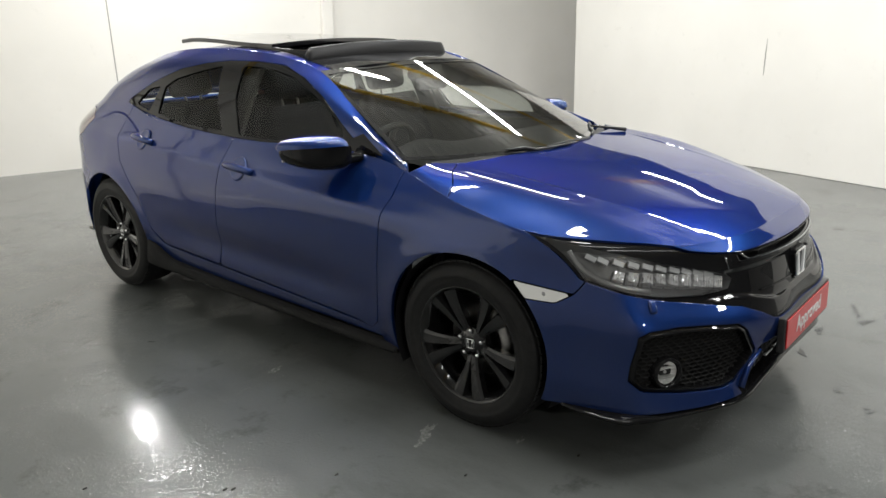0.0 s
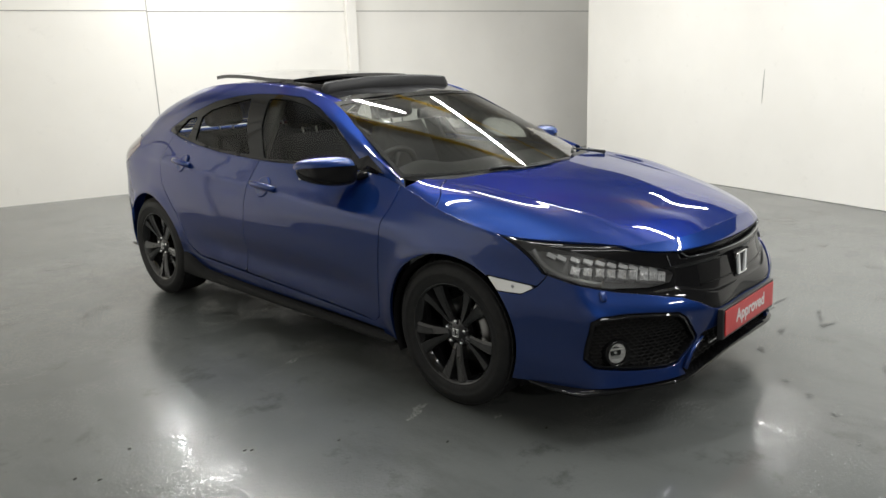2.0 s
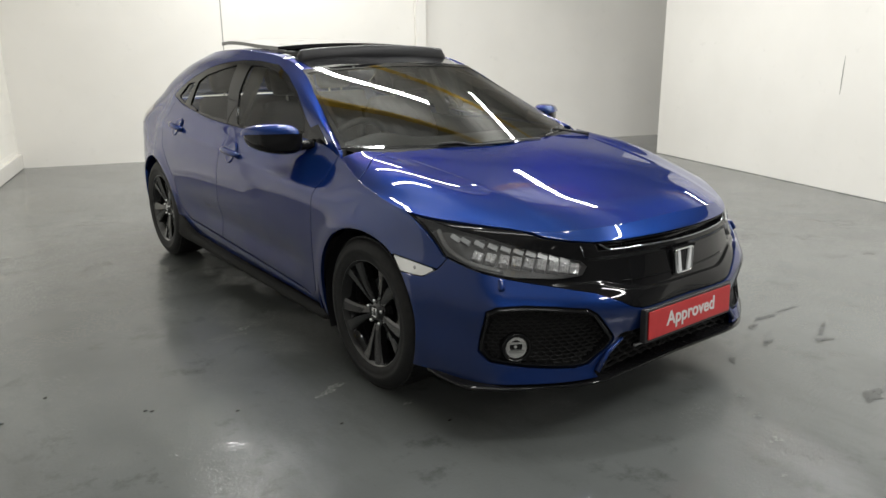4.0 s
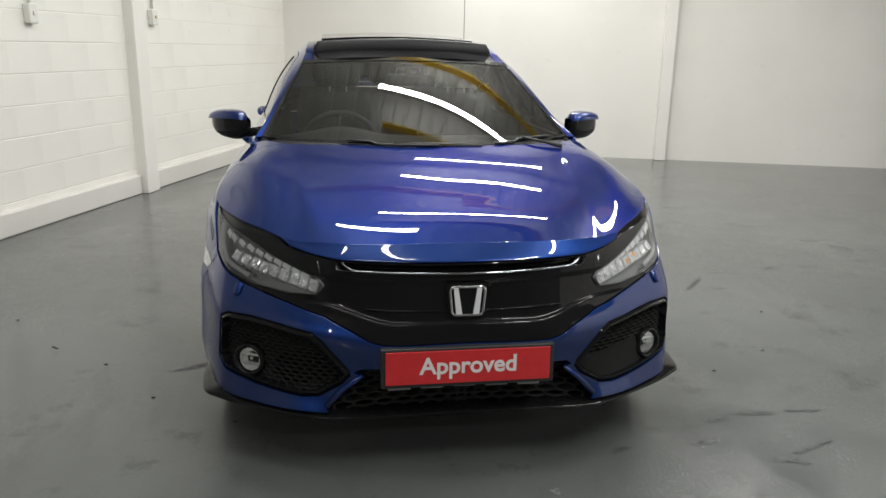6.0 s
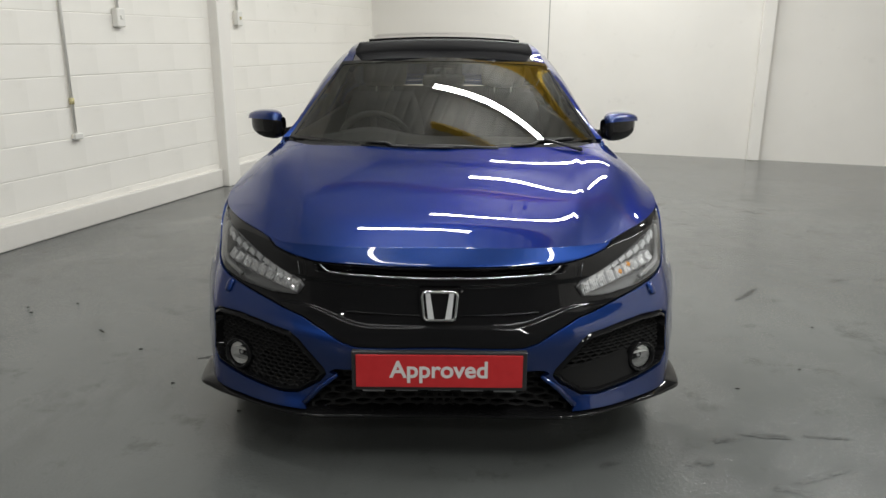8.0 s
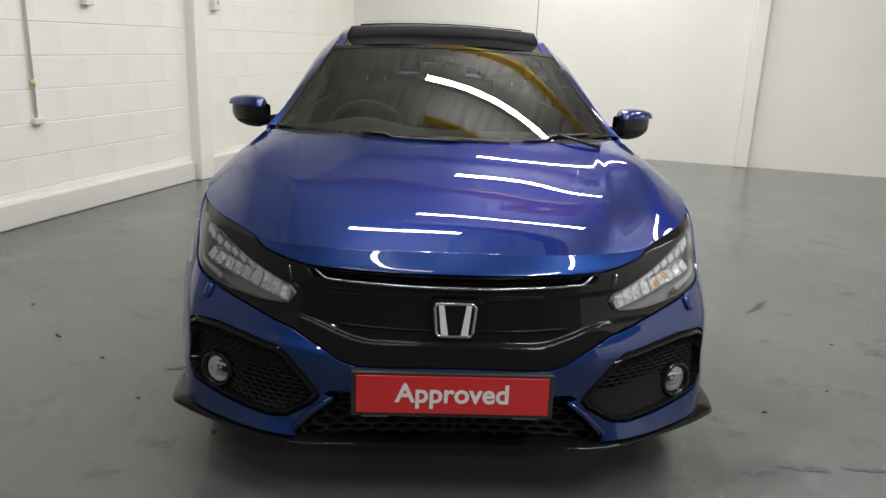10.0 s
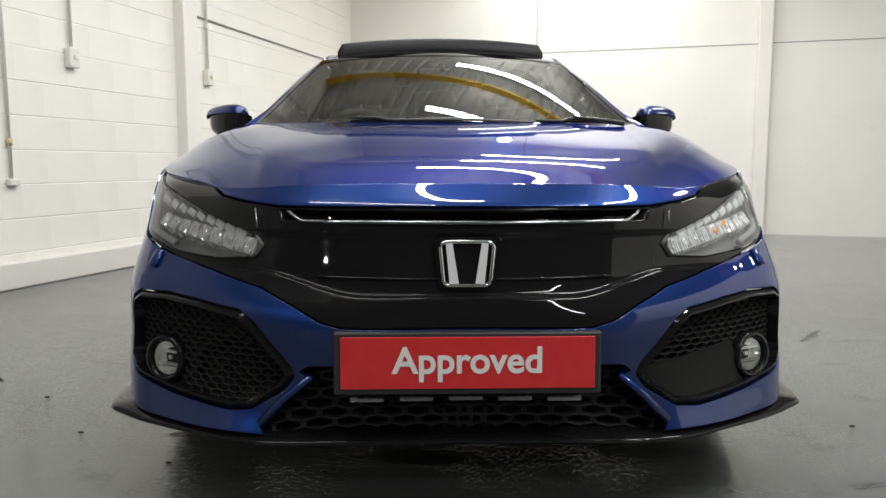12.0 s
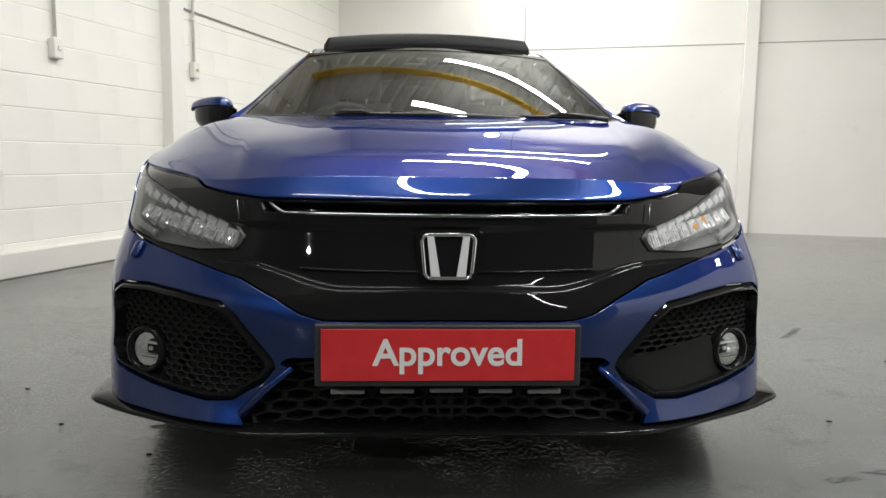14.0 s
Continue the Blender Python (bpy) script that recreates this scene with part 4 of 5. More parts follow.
for sx in (1, -1):
    # walls of the lamp between lens and bowl
    bm = bmesh.new()
    loop = []
    n = len(LENS_EDGE)
    for i in range(n):
        (a, b), (c, d) = LENS_EDGE[i], LENS_EDGE[(i + 1) % n]
        for t in np.linspace(0, 1, 5)[:-1]:
            loop.append((a + t * (c - a), b + t * (d - b)))
    out, inn = [], []
    for w, z in loop:
        p, q = skin_at(w, z, -.004)[0], skin_at(w, z, -.058)[0]
        out.append(bm.verts.new((sx * p.x, p.y, p.z)))
        inn.append(bm.verts.new((sx * q.x, q.y, q.z)))
    for i in range(len(out)):
        j = (i + 1) % len(out)
        bm.faces.new((out[i], out[j], inn[j], inn[i]))
    lamp = part("head_lamp_wall", bm, LAMP_GREY, car)
    # clear cells in a row along the lower part, each with a bright facet
    for k in range(9):
        t = k / 8
        w = wrap_of(.475 + .255 * t, .155 + .205 * t ** 1.3)
        z = .633 + .048 * t
        (p, nrm) = skin_at(w, z, -.030)
        (p2, _) = skin_at(w + .02, z + .004, -.030)
        ax = (p2 - p).normalized()
        up = nrm.cross(ax).normalized() * (1 if nrm.cross(ax).z > 0 else -1)
        m = Matrix((( *ax, 0), (*nrm, 0), (*up, 0), (0, 0, 0, 1))).transposed()
        m.translation = p
        bm = bmesh.new()
        h = .026 - .004 * t
        lo = box(bm, (-.0195, -.022, -h), (.0195, .012, h), .003, None, 1)
        for v in bm.verts:
            if v.co.y > .005:
                v.co.x *= .88
                v.co.z = v.co.z * .78 + .003
        for i, x in enumerate((-.009, .0, .0085)):
            box(bm, (x - .0022, .008, -h * .62), (x + .0022, .0155 - .001 * ((i + k) % 3), h * (.7 - .12 * ((i + 2 * k) % 3))), .001, None, 1)
        bmesh.ops.transform(bm, matrix=m, verts=bm.verts[:])
        for v in bm.verts:
            v.co.x *= sx
        bmesh.ops.recalc_face_normals(bm, faces=bm.faces[:])
        part("lamp_cell", bm, SPARKLE, lamp, "", False)
    # narrow daytime light row on top
    for k in range(10):
        t = k / 9
        w = wrap_of(.50 + .27 * t, .175 + .245 * t ** 1.3)
        z = .664 + .072 * t
        (p, nrm) = skin_at(w, z, -.024)
        (p2, _) = skin_at(w + .02, z + .008, -.024)
        ax = (p2 - p).normalized()
        up = nrm.cross(ax).normalized() * (1 if nrm.cross(ax).z > 0 else -1)
        m = Matrix(((*ax, 0), (*nrm, 0), (*up, 0), (0, 0, 0, 1))).transposed()
        m.translation = p
        bm = bmesh.new()
        box(bm, (-.0190, -.012, -.0090), (.0190, .006, .0090), .002, None, 1)
        bmesh.ops.transform(bm, matrix=m, verts=bm.verts[:])
        for v in bm.verts:
            v.co.x *= sx
        bmesh.ops.recalc_face_normals(bm, faces=bm.faces[:])
        part("daytime_cell", bm, SILVER, lamp, "", False)
    # curved guide round the outer end
    bm = bmesh.new()
    pts = []
    for x, y, z in ((.80, .50, .755), (.812, .50, .72), (.806, .475, .685), (.76, .385, .655), (.68, .30, .632)):
        p = skin_at(wrap_of(x, y), z, -.018)[0]
        pts.append(Vector((sx * p.x, p.y, p.z)))
    pts = [Vector(v) for v in glide(np.array(pts), np.linspace(0, 4, 25), np.arange(5.0))]
    tube(bm, pts, .009, 8)
    part("light_guide", bm, GUIDE, lamp)
    if sx > 0:
        for w0, z0 in ((.60, .660), (.66, .675)):
            bm = bmesh.new()
            p = skin_at(wrap_of(w0, .25), z0, -.022)[0]
            bmesh.ops.create_icosphere(bm, subdivisions=2, radius=.0105, matrix=Matrix.Translation(p))
            part("amber_bulb", bm, AMBER, lamp, "amber bulb")

# ---- side intakes with fog lamps ----


def inset(poly, d):
    """A polygon moved inwards by d."""
    p = np.asarray(poly)
    out = []
    n = len(p)
    area = sum(p[i][0] * p[(i + 1) % n][1] - p[(i + 1) % n][0] * p[i][1] for i in range(n))
    s = 1 if area > 0 else -1
    for i in range(n):
        a, b, c = p[i - 1], p[i], p[(i + 1) % n]
        n1 = np.array([-(b - a)[1], (b - a)[0]]) / np.linalg.norm(b - a) * s
        n2 = np.array([-(c - b)[1], (c - b)[0]]) / np.linalg.norm(c - b) * s
        v = n1 + n2
        out.append(tuple(b + d * v / max(0.35, (v @ v) / 2)))
    return out


POD_IN = inset(POD, .016)
depth = .010 * (1 - np.clip(-outside(POD, FINE_UV.reshape(-1, 2)).reshape(fw.shape) / .012, 0, 1)) - .003
frame_grid = pushed(FINE, depth)
both("intake_frame", panel(frame_grid, FINE_UV, [POD], [POD_IN], 0.0005, 0.035), GLOSS_BLACK, car, "gloss black intake surround")
both("intake_floor", panel(pushed(FINE, .055), FINE_UV, [POD], (), 0.0, 0), VOID, car)


def honeycomb(poly, size, back, thick, squash=0.62, skip=None):
    """A net of six-sided cells inside a polygon on the front skin, as one mesh."""
    bm = bmesh.new()
    p = np.asarray(poly)
    w0, w1, z0, z1 = p[:, 0].min(), p[:, 0].max(), p[:, 1].min(), p[:, 1].max()
    rows = int((z1 - z0) / (size * 1.5 * squash)) + 2
    cols = int((w1 - w0) / (size * 1.732)) + 2
    for r in range(rows):
        for c in range(cols):
            cw, cz = w0 + (c + .5 * (r % 2)) * size * 1.732, z0 + r * size * 1.5 * squash
            if outside(poly, np.array([[cw, cz]]))[0] > 0.002 or (skip and skip(cw, cz)):
                continue
            ring = []
            for k in range(6):
                t = radians(60 * k + 30)
                ring.append((cw + size * math.cos(t), cz + size * squash * math.sin(t)))
            o, i, b = [], [], []
            for (w, z), in zip(ring):
                o.append(bm.verts.new(skin_at(w, z, -back)[0]))
            for (w, z), in zip(ring):
                i.append(bm.verts.new(skin_at(cw + (w - cw) * .80, cz + (z - cz) * .76, -back - .002)[0]))
                b.append(bm.verts.new(skin_at(cw + (w - cw) * .76, cz + (z - cz) * .72, -back - thick)[0]))
            for k in range(6):
                j = (k + 1) % 6
                bm.faces.new((o[k], o[j], i[j], i[k]))
                bm.faces.new((i[k], i[j], b[j], b[k]))
    bmesh.ops.remove_doubles(bm, verts=bm.verts[:], dist=0.0008)
    bmesh.ops.recalc_face_normals(bm, faces=bm.faces[:])
    return bm


FOG = (wrap_of(.70, .235), .363)
net = honeycomb(inset(POD, .012), .0190, .022, .010, 0.46, lambda w, z: math.hypot(w - FOG[0], z - FOG[1]) < .058)
# the mesh is closed off behind, but for a group of open cells towards the middle; one side has a plain panel below
OPEN = [(POD_IN[6][0] + .012, .345), (POD_IN[6][0] + .02, .405), (FOG[0] - .20, .425), (FOG[0] - .10, .385), (FOG[0] - .085, .325), (FOG[0] - .16, .305)]
blank = panel(pushed(FINE, .030), FINE_UV, [POD], [OPEN], 0.0, 0)
both("intake_blank", blank, NET, car)
PLAIN = [(POD_IN[6][0] - .004, .372), (FOG[0] - .07, .405), (FOG[0] - .055, .372), (FOG[0] - .05, .34), (FOG[0] + .0, .306), POD_IN[11], POD_IN[10], POD_IN[9], POD_IN[8], POD_IN[7]]
part("intake_panel", panel(pushed(FINE, .018), FINE_UV, [PLAIN], (), 0.0, .006), NET, car, "plain black cover over half the mesh")
for ob in both("intake_mesh", net, NET, car, "black honeycomb mesh", False):
    tagged(ob, kind="stuff")
for sx in (1, -1):
    p, nrm = skin_at(*FOG, -.012)
    p.x *= sx
    nrm.x *= sx
    way = Vector((nrm.x * .75, nrm.y, nrm.z)).normalized()
    m = Matrix.Translation(p) @ way.to_track_quat("X", "Z").to_matrix().to_4x4()
    bm = bmesh.new()
    lathe(bm, [(-.03, .057), (.002, .056), (.010, .052), (.011, .046), (.004, .042), (-.028, .040)], steps=40, m=m)
    ring = part("fog_lamp", bm, GLOSS_BLACK, car, "round fog lamp in a black ring")
    bm = bmesh.new()
    lathe(bm, [(-.026, .0001), (-.025, .010), (-.021, .019), (-.013, .029), (-.002, .039)], steps=14, m=m)
    part("fog_reflector", bm, FOG_BOWL, ring, "", False)
    bm = bmesh.new()
    lathe(bm, [(-.022, .0001), (-.014, .006), (-.010, .005), (-.009, .0001)], steps=12, m=m)
    part("fog_bulb", bm, FOG_BOWL, ring)
    # bright shelves across the bowl
    for z, wide in ((.015, .031), (-.014, .031), (-.020, .027)):
        bm = bmesh.new()
        box(bm, (-.020, -wide, z - .0012), (.0005, wide, z + .0012), .0008, m, 1)
        part("fog_shelf", bm, FOG_BOWL, ring, "", False)
    bm = bmesh.new()
    lathe(bm, [(.0055, .0001), (.005, .018), (.002, .033), (-.001, .041)], steps=32, m=m)
    part("fog_glass", bm, LENS, ring)
    # washer cap
    bm = bmesh.new()
    p, nrm = skin_at(wrap_of(.715, .30), .588, .001)
    p.x *= sx
    nrm.x *= sx
    m = Matrix.Translation(p) @ nrm.to_track_quat("Y", "Z").to_matrix().to_4x4()
    box(bm, (-.0125, -.004, -.022), (.0125, .0105, .022), .008, m, 3)
    part("washer_cap", bm, PAINT, car, "small blue washer cap")

# ---- lower grille and splitter ----
part("lower_grille_back", mirrored(panel(pushed(FINE, .075), FINE_UV, [LOWER], (), -.01, 0), True), VOID, car)
half = honeycomb([(-.02, .39), (.30, .39), (.37, .378), (.345, .358), (.452, .262), (.44, .232), (-.02, .228)], .038, .030, .014, 0.36)
net = mirrored(half)
both_net = bmesh.new()
for b in (half, net):
    me = bpy.data.meshes.new("net")
    b.to_mesh(me)
    both_net.from_mesh(me)
    bpy.data.meshes.remove(me)
tagged(part("lower_grille_mesh", both_net, NET, car, "black honeycomb lower grille", False), kind="stuff")
for i in range(5):
    bm = bmesh.new()
    x = (i - 2) * .105
    p = skin_at(abs(x), .315, .004)[0]
    box(bm, (x - .036, p.y, .309), (x + .036, p.y + .01, .319), .002)
    part("grille_tab", bm, LAMP_GREY, car, "", False)
# edges of the blue blades beside the lower grille
for sx in (1, -1):
    bm = bmesh.new()
    pts = []
    for w, z, o in ((.350, .366, -.002), (.40, .318, .004), (qf(.46, .09, .0)[0] - .004, .258, .006)):
        p = skin_at(w, z, o)[0]
        pts.append(Vector((sx * p.x, p.y, p.z)))
    tube(bm, pts, [.006, .009, .011], 10)
    part("blade_edge", bm, PAINT, car)
# splitter lip round the front
bm = bmesh.new()
rows = []
for x, y, z, o in ((0, .068, .220, 0), (.25, .062, .220, 0), (.45, .066, .222, .0), (.62, .150, .222, 0), (.74, .222, .221, 0), (.802, .266, .223, 0), (.845, .31, .224, 0), (.865, .42, .228, 0), (.868, .52, .232, 0)):
    rows.append((x, y, z))
line = glide(np.array([(-rows[1][0], rows[1][1], rows[1][2])] + rows), np.linspace(1, 9, 49), np.arange(10.0))
for sgn in (1, -1):
    prev = None
    for k, (x, y, z) in enumerate(line):
        tip = math.exp(-((x - .802) / .05) ** 2) * (1 if y < .32 else .6)
        inn = Vector((max(0, x - .10 - .02 * tip) if k else 0, y + .09, z))
        sec = [Vector((x, y, z + .004 + .006 * tip)), Vector((x + .004 * (k > 0), y - .006, z)), Vector((x, y, z - .008)), Vector((inn.x, inn.y, z - .010)), Vector((inn.x, inn.y, z + .022))]
        now = [bm.verts.new((sgn * v.x, v.y, v.z)) for v in sec]
        if prev:
            for a in range(5):
                b = (a + 1) % 5
                q = (prev[a], now[a], now[b], prev[b])
                bm.faces.new(q if sgn > 0 else q[::-1])
        prev = now
    bm.faces.new(prev)
bmesh.ops.remove_doubles(bm, verts=bm.verts[:], dist=.0005)
bmesh.ops.recalc_face_normals(bm, faces=bm.faces[:])
part("front_splitter", bm, GLOSS_BLACK, car, "gloss black front splitter")
# ---- wheels ----
def wheel_at(sx, y):
    """One wheel: rim barrel with tyre, spokes, cap, nuts, disc and caliper."""
    base = pose(sx * .752, y, .326) @ Matrix.Diagonal((sx, 1.02, 1.02, 1))
    flip = sx < 0

    def done(bm):
        if flip:
            bmesh.ops.reverse_faces(bm, faces=bm.faces[:])
        return bm

    bm = bmesh.new()
    lathe(bm, [(-.10, .205), (-.085, .198), (.04, .190), (.085, .200), (.098, .214), (.107, .219), (.109, .224), (.104, .227), (-.10, .227)], steps=64, m=base, closed=True)
    bmesh.ops.recalc_face_normals(bm, faces=bm.faces[:])
    rim = part("wheel", bm, RIM_BLACK, car, "gloss black alloy wheel with twin spokes")
    bm = bmesh.new()
    prof = [(-.108, .222), (-.118, .245), (-.122, .275), (-.115, .300), (-.098, .315), (-.06, .320), (.06, .320), (.088, .3165), (.105, .306), (.114, .290), (.1185, .272), (.1195, .262), (.1175, .2600), (.1180, .247), (.113, .232), (.108, .222)]
    lathe(bm, prof, steps=72, m=base)
    bmesh.ops.recalc_face_normals(bm, faces=bm.faces[:])
    tyre = part("tyre", bm, RUBBER, rim, "black road tyre")
    # tread blocks at the shoulder
    bm = bmesh.new()
    for k in range(64):
        t = 2 * math.pi * k / 64
        m = base @ Matrix.Rotation(t, 4, "X")
        box(bm, (.066, -.013, .312), (.094, .013, .3196), 0, m)
    tagged(part("tread_block", bm, RUBBER, rim, "", False), kind="stuff")
    # five pairs of spokes, dished towards the hub
    for k in range(5):
        for s in (1, -1):
            a = radians(270 + 72 * k)
            bm = bmesh.new()
            sec = []
            for t in np.linspace(0, 1, 7):
                r = .048 + .164 * t
                g = a + s * (.165 + .055 * t - .02 * math.sin(math.pi * t))
                half = .0115 + .0175 * t ** 1.2
                x = .070 + .030 * t ** .8
                c, d = math.cos(g), math.sin(g)
                o = Vector((x, r * c, r * d))
                side_v = Vector((0, -d, c)) * s
                sec.append([o + side_v * half * 1.05 + Vector((-.006, 0, 0)), o + side_v * half * .55, o - side_v * half * .7 + Vector((.003, 0, 0)), o - side_v * half * 1.0 + Vector((-.016, 0, 0)), o - side_v * half * .8 + Vector((-.045, 0, 0)), o + side_v * half * .8 + Vector((-.040, 0, 0))])
            rows = [[bm.verts.new(base @ v) for v in row] for row in sec]
            for p, q in zip(rows, rows[1:]):
                for i in range(6):
                    j = (i + 1) % 6
                    bm.faces.new((p[i], p[j], q[j], q[i]))
            bm.faces.new(rows[0])
            bm.faces.new(rows[-1])
            bmesh.ops.recalc_face_normals(bm, faces=bm.faces[:])
            part("spoke", bm, RIM_BLACK, rim, "", False)
    bm = bmesh.new()
    lathe(bm, [(.02, .0001), (.02, .064), (.064, .062), (.072, .054), (.074, .036), (.078, .034), (.080, .028), (.081, .0001)], steps=40, m=base)
    bmesh.ops.recalc_face_normals(bm, faces=bm.faces[:])
    part("hub", bm, RIM_BLACK, rim)
    bm = bmesh.new()
    cap = base @ pose(.0815, 0, 0, 0, 0, 90)
    tube(bm, [cap @ Vector((x, 0, z)) for x, z in rounded(.0155, .0185, .017, .005, 3)], .0022, 6, True)
    for s in (1, -1):
        tube(bm, [cap @ Vector((s * .007, 0, -.014)), cap @ Vector((s * .0105, 0, .014))], .0026, 6)
    bmesh.ops.recalc_face_normals(bm, faces=bm.faces[:])
    part("cap_badge", bm, CHROME, rim)
    for k in range(5):
        t = radians(270 + 36 + 72 * k)
        bm = bmesh.new()
        lathe(bm, [(.060, .009), (.080, .009), (.085, .006), (.086, .0001)], steps=12, m=base @ Matrix.Translation((0, .051 * math.cos(t), .051 * math.sin(t))))
        bmesh.ops.recalc_face_normals(bm, faces=bm.faces[:])
        part("wheel_nut", bm, CHROME, rim)
    bm = bmesh.new()
    lathe(bm, [(-.01, .07), (-.01, .140), (.010, .140), (.010, .07)], steps=48, m=base, closed=True)
    bmesh.ops.recalc_face_normals(bm, faces=bm.faces[:])
    part("brake_disc", bm, STEEL, rim, "grey steel brake disc")
    bm = bmesh.new()
    rows = []
    front = -1 if y < 2 else 1
    for t in np.linspace(-.42, .42, 9):
        g = t + (0.25 if front < 0 else 2.9)
        c, d = -math.cos(g), math.sin(g)
        rows.append([bm.verts.new(base @ Vector((x, r * c, r * d))) for x, r in ((-.03, .098), (.036, .102), (.044, .118), (.040, .150), (-.03, .156))])
    for p, q in zip(rows, rows[1:]):
        for i in range(5):
            j = (i + 1) % 5
            bm.faces.new((p[i], p[j], q[j], q[i]))
    bm.faces.new(rows[0])
    bm.faces.new(rows[-1])
    bmesh.ops.recalc_face_normals(bm, faces=bm.faces[:])
    part("brake_caliper", bm, STEEL, rim, "bare metal brake caliper")
    bm = bmesh.new()
    lathe(bm, [(-.09, .0001), (-.09, .185), (-.075, .198)], steps=40, m=base)
    part("dust_shield", bm, VOID, rim)
    return rim


for sx in (1, -1):
    for y in (.938, 3.610):
        wheel_at(sx, y)

# ---- wheel arch liners and floor of the body ----
for y, z, r in (ARCH_F, ARCH_R):
    bm = bmesh.new()
    rows = []
    for k in range(29):
        t = radians(-25 + 230 * k / 28)
        c, d = math.cos(t), math.sin(t)
        inner_x = .864 - .20 * max(0.0, y + r * c - 3.60) - .14 * max(0.0, .84 - y - r * c)
        rows.append([bm.verts.new((x, y + q * c, max(.17, z + q * d))) for x, q in ((inner_x, r - .006), (.77, r + .008), (.56, r + .01))])
    for p, q in zip(rows, rows[1:]):
        for i in range(2):
            bm.faces.new((p[i], q[i], q[i + 1], p[i + 1]))
    bmesh.ops.recalc_face_normals(bm, faces=bm.faces[:])
    both("arch_liner", bm, MATT_BLACK, car)
bm = bmesh.new()
box(bm, (-.56, .16, .19), (.56, 4.35, .30), .03)
box(bm, (-.80, 1.32, .20), (.80, 3.20, .29), .02)
part("underbody", bm, VOID, car, "", False)
bm = bmesh.new()
box(bm, (-.55, .30, .30), (.55, 1.05, .70), .05)
part("engine_block", bm, VOID, car, "", False)
for s in (1, -1):
    bm = bmesh.new()
    box(bm, (s * .56 - .01, .30, .25), (s * .56 + .01, 1.30, .74), .004)
    part("inner_wall", bm, VOID, car, "", False)
    bm = bmesh.new()
    box(bm, (s * .56 - .01, 3.20, .25), (s * .56 + .01, 4.3, .95), .004)
    part("boot_wall", bm, VOID, car, "", False)

# ---- side skirts ----
bm = bmesh.new()
rows = []
for y, top, low, out in ((1.29, .236, .195, .858), (1.40, .232, .190, .866), (2.2, .243, .196, .868), (2.9, .265, .205, .872), (3.05, .290, .208, .878), (3.16, .345, .212, .882), (3.235, .370, .216, .876)):
    rows.append([(out - .030, y, top), (out - .004, y, top - .006), (out + .012, y, low + .022), (out + .010, y, low + .008), (out - .01, y, low), (out - .09, y, low)])
rows = glide(np.array(rows), np.linspace(0, 6, 49), np.arange(7.0))
prev = None
for row in rows:
    now = [bm.verts.new(v) for v in row]
    if prev:
        for i in range(5):
            bm.faces.new((prev[i], prev[i + 1], now[i + 1], now[i]))
    prev = now
facing(bm, (1, 0, 0))
both("side_skirt", bm, NET, car, "black side skirt")
bm = bmesh.new()
box(bm, (.74, 3.88, .272), (.84, 4.05, .288), .006)
for v in bm.verts:
    v.co.z += .06 * max(0, v.co.y - 3.9)
both("rear_fin", bm, GLOSS_BLACK, car)

# ---- door handles ----
for y, z, dp in ((2.268, .852, (fdoor_l, fdoor_r)), (3.155, .918, (rdoor_l, rdoor_r))):
    for sx, door in ((1, dp[0]), (-1, dp[1])):
        w = wrap_of(.89, y)
        bm = bmesh.new()
        pts, rad = [], []
        for t in np.linspace(-1, 1, 13):
            p = skin_at(w + .105 * t, z + .008 * t, .006 + .026 * (1 - t * t) ** .5)[0]
            pts.append(Vector((sx * p.x, p.y, p.z)))
            rad.append(.0195 - .004 * t * t)
        tube(bm, pts, rad, 10)
        part("door_handle", bm, PAINT, door, "body-coloured pull handle")
        bm = bmesh.new()
        rows = []
        for r, o in ((1.0, .006), (.94, .0108), (.86, .0105), (.65, .0086), (.4, .0074), (0.05, .0070)):
            rows.append([skin_at(w + .004 + .056 * r * math.cos(a), z + .052 * r * math.sin(a), o)[0] for a in np.linspace(0, 2 * math.pi, 25)[:-1]])
        vs = [[bm.verts.new((sx * v.x, v.y, v.z)) for v in row] for row in rows]
        for p, q in zip(vs, vs[1:]):
            for i in range(24):
                bm.faces.new((p[i], p[(i + 1) % 24], q[(i + 1) % 24], q[i]))
        facing(bm, (sx, 0, 0))
        part("handle_cup", bm, PAINT, door)

# ---- mirrors ----
def mirror_shell(lo, hi):
    """A slice of the mirror housing, between two angles round its length."""
    bm = bmesh.new()
    xs = np.array([.805, .818, .846, .896, .947, .983, 1.001, 1.008])
    half_y = np.array([.035, .070, .090, .095, .088, .066, .035, .004])
    half_z = np.array([.034, .056, .068, .070, .062, .047, .027, .003])
    mid_z = np.array([.985, .985, .984, .983, .985, .989, .994, .998])
    mid_y = np.array([1.625, 1.63, 1.65, 1.685, 1.72, 1.745, 1.765, 1.772])
    u = np.linspace(0, 7, 29)
    X, HY, HZ, MZ, MY = (glide(a[:, None], u, np.arange(8.0))[:, 0] for a in (xs, half_y, half_z, mid_z, mid_y))
    rows = []
    for i in range(len(u)):
        ring = []
        for a in np.linspace(lo, hi, 17):
            c, d = math.cos(radians(a)), math.sin(radians(a))
            ring.append(bm.verts.new((X[i], MY[i] - HY[i] * np.sign(c) * abs(c) ** .62, MZ[i] + HZ[i] * np.sign(d) * abs(d) ** .62)))
        rows.append(ring)
    for p, q in zip(rows, rows[1:]):
        for i in range(16):
            bm.faces.new((p[i], p[i + 1], q[i + 1], q[i]))
    return bm


cap = facing(mirror_shell(16, 164), (0, 0, 1))
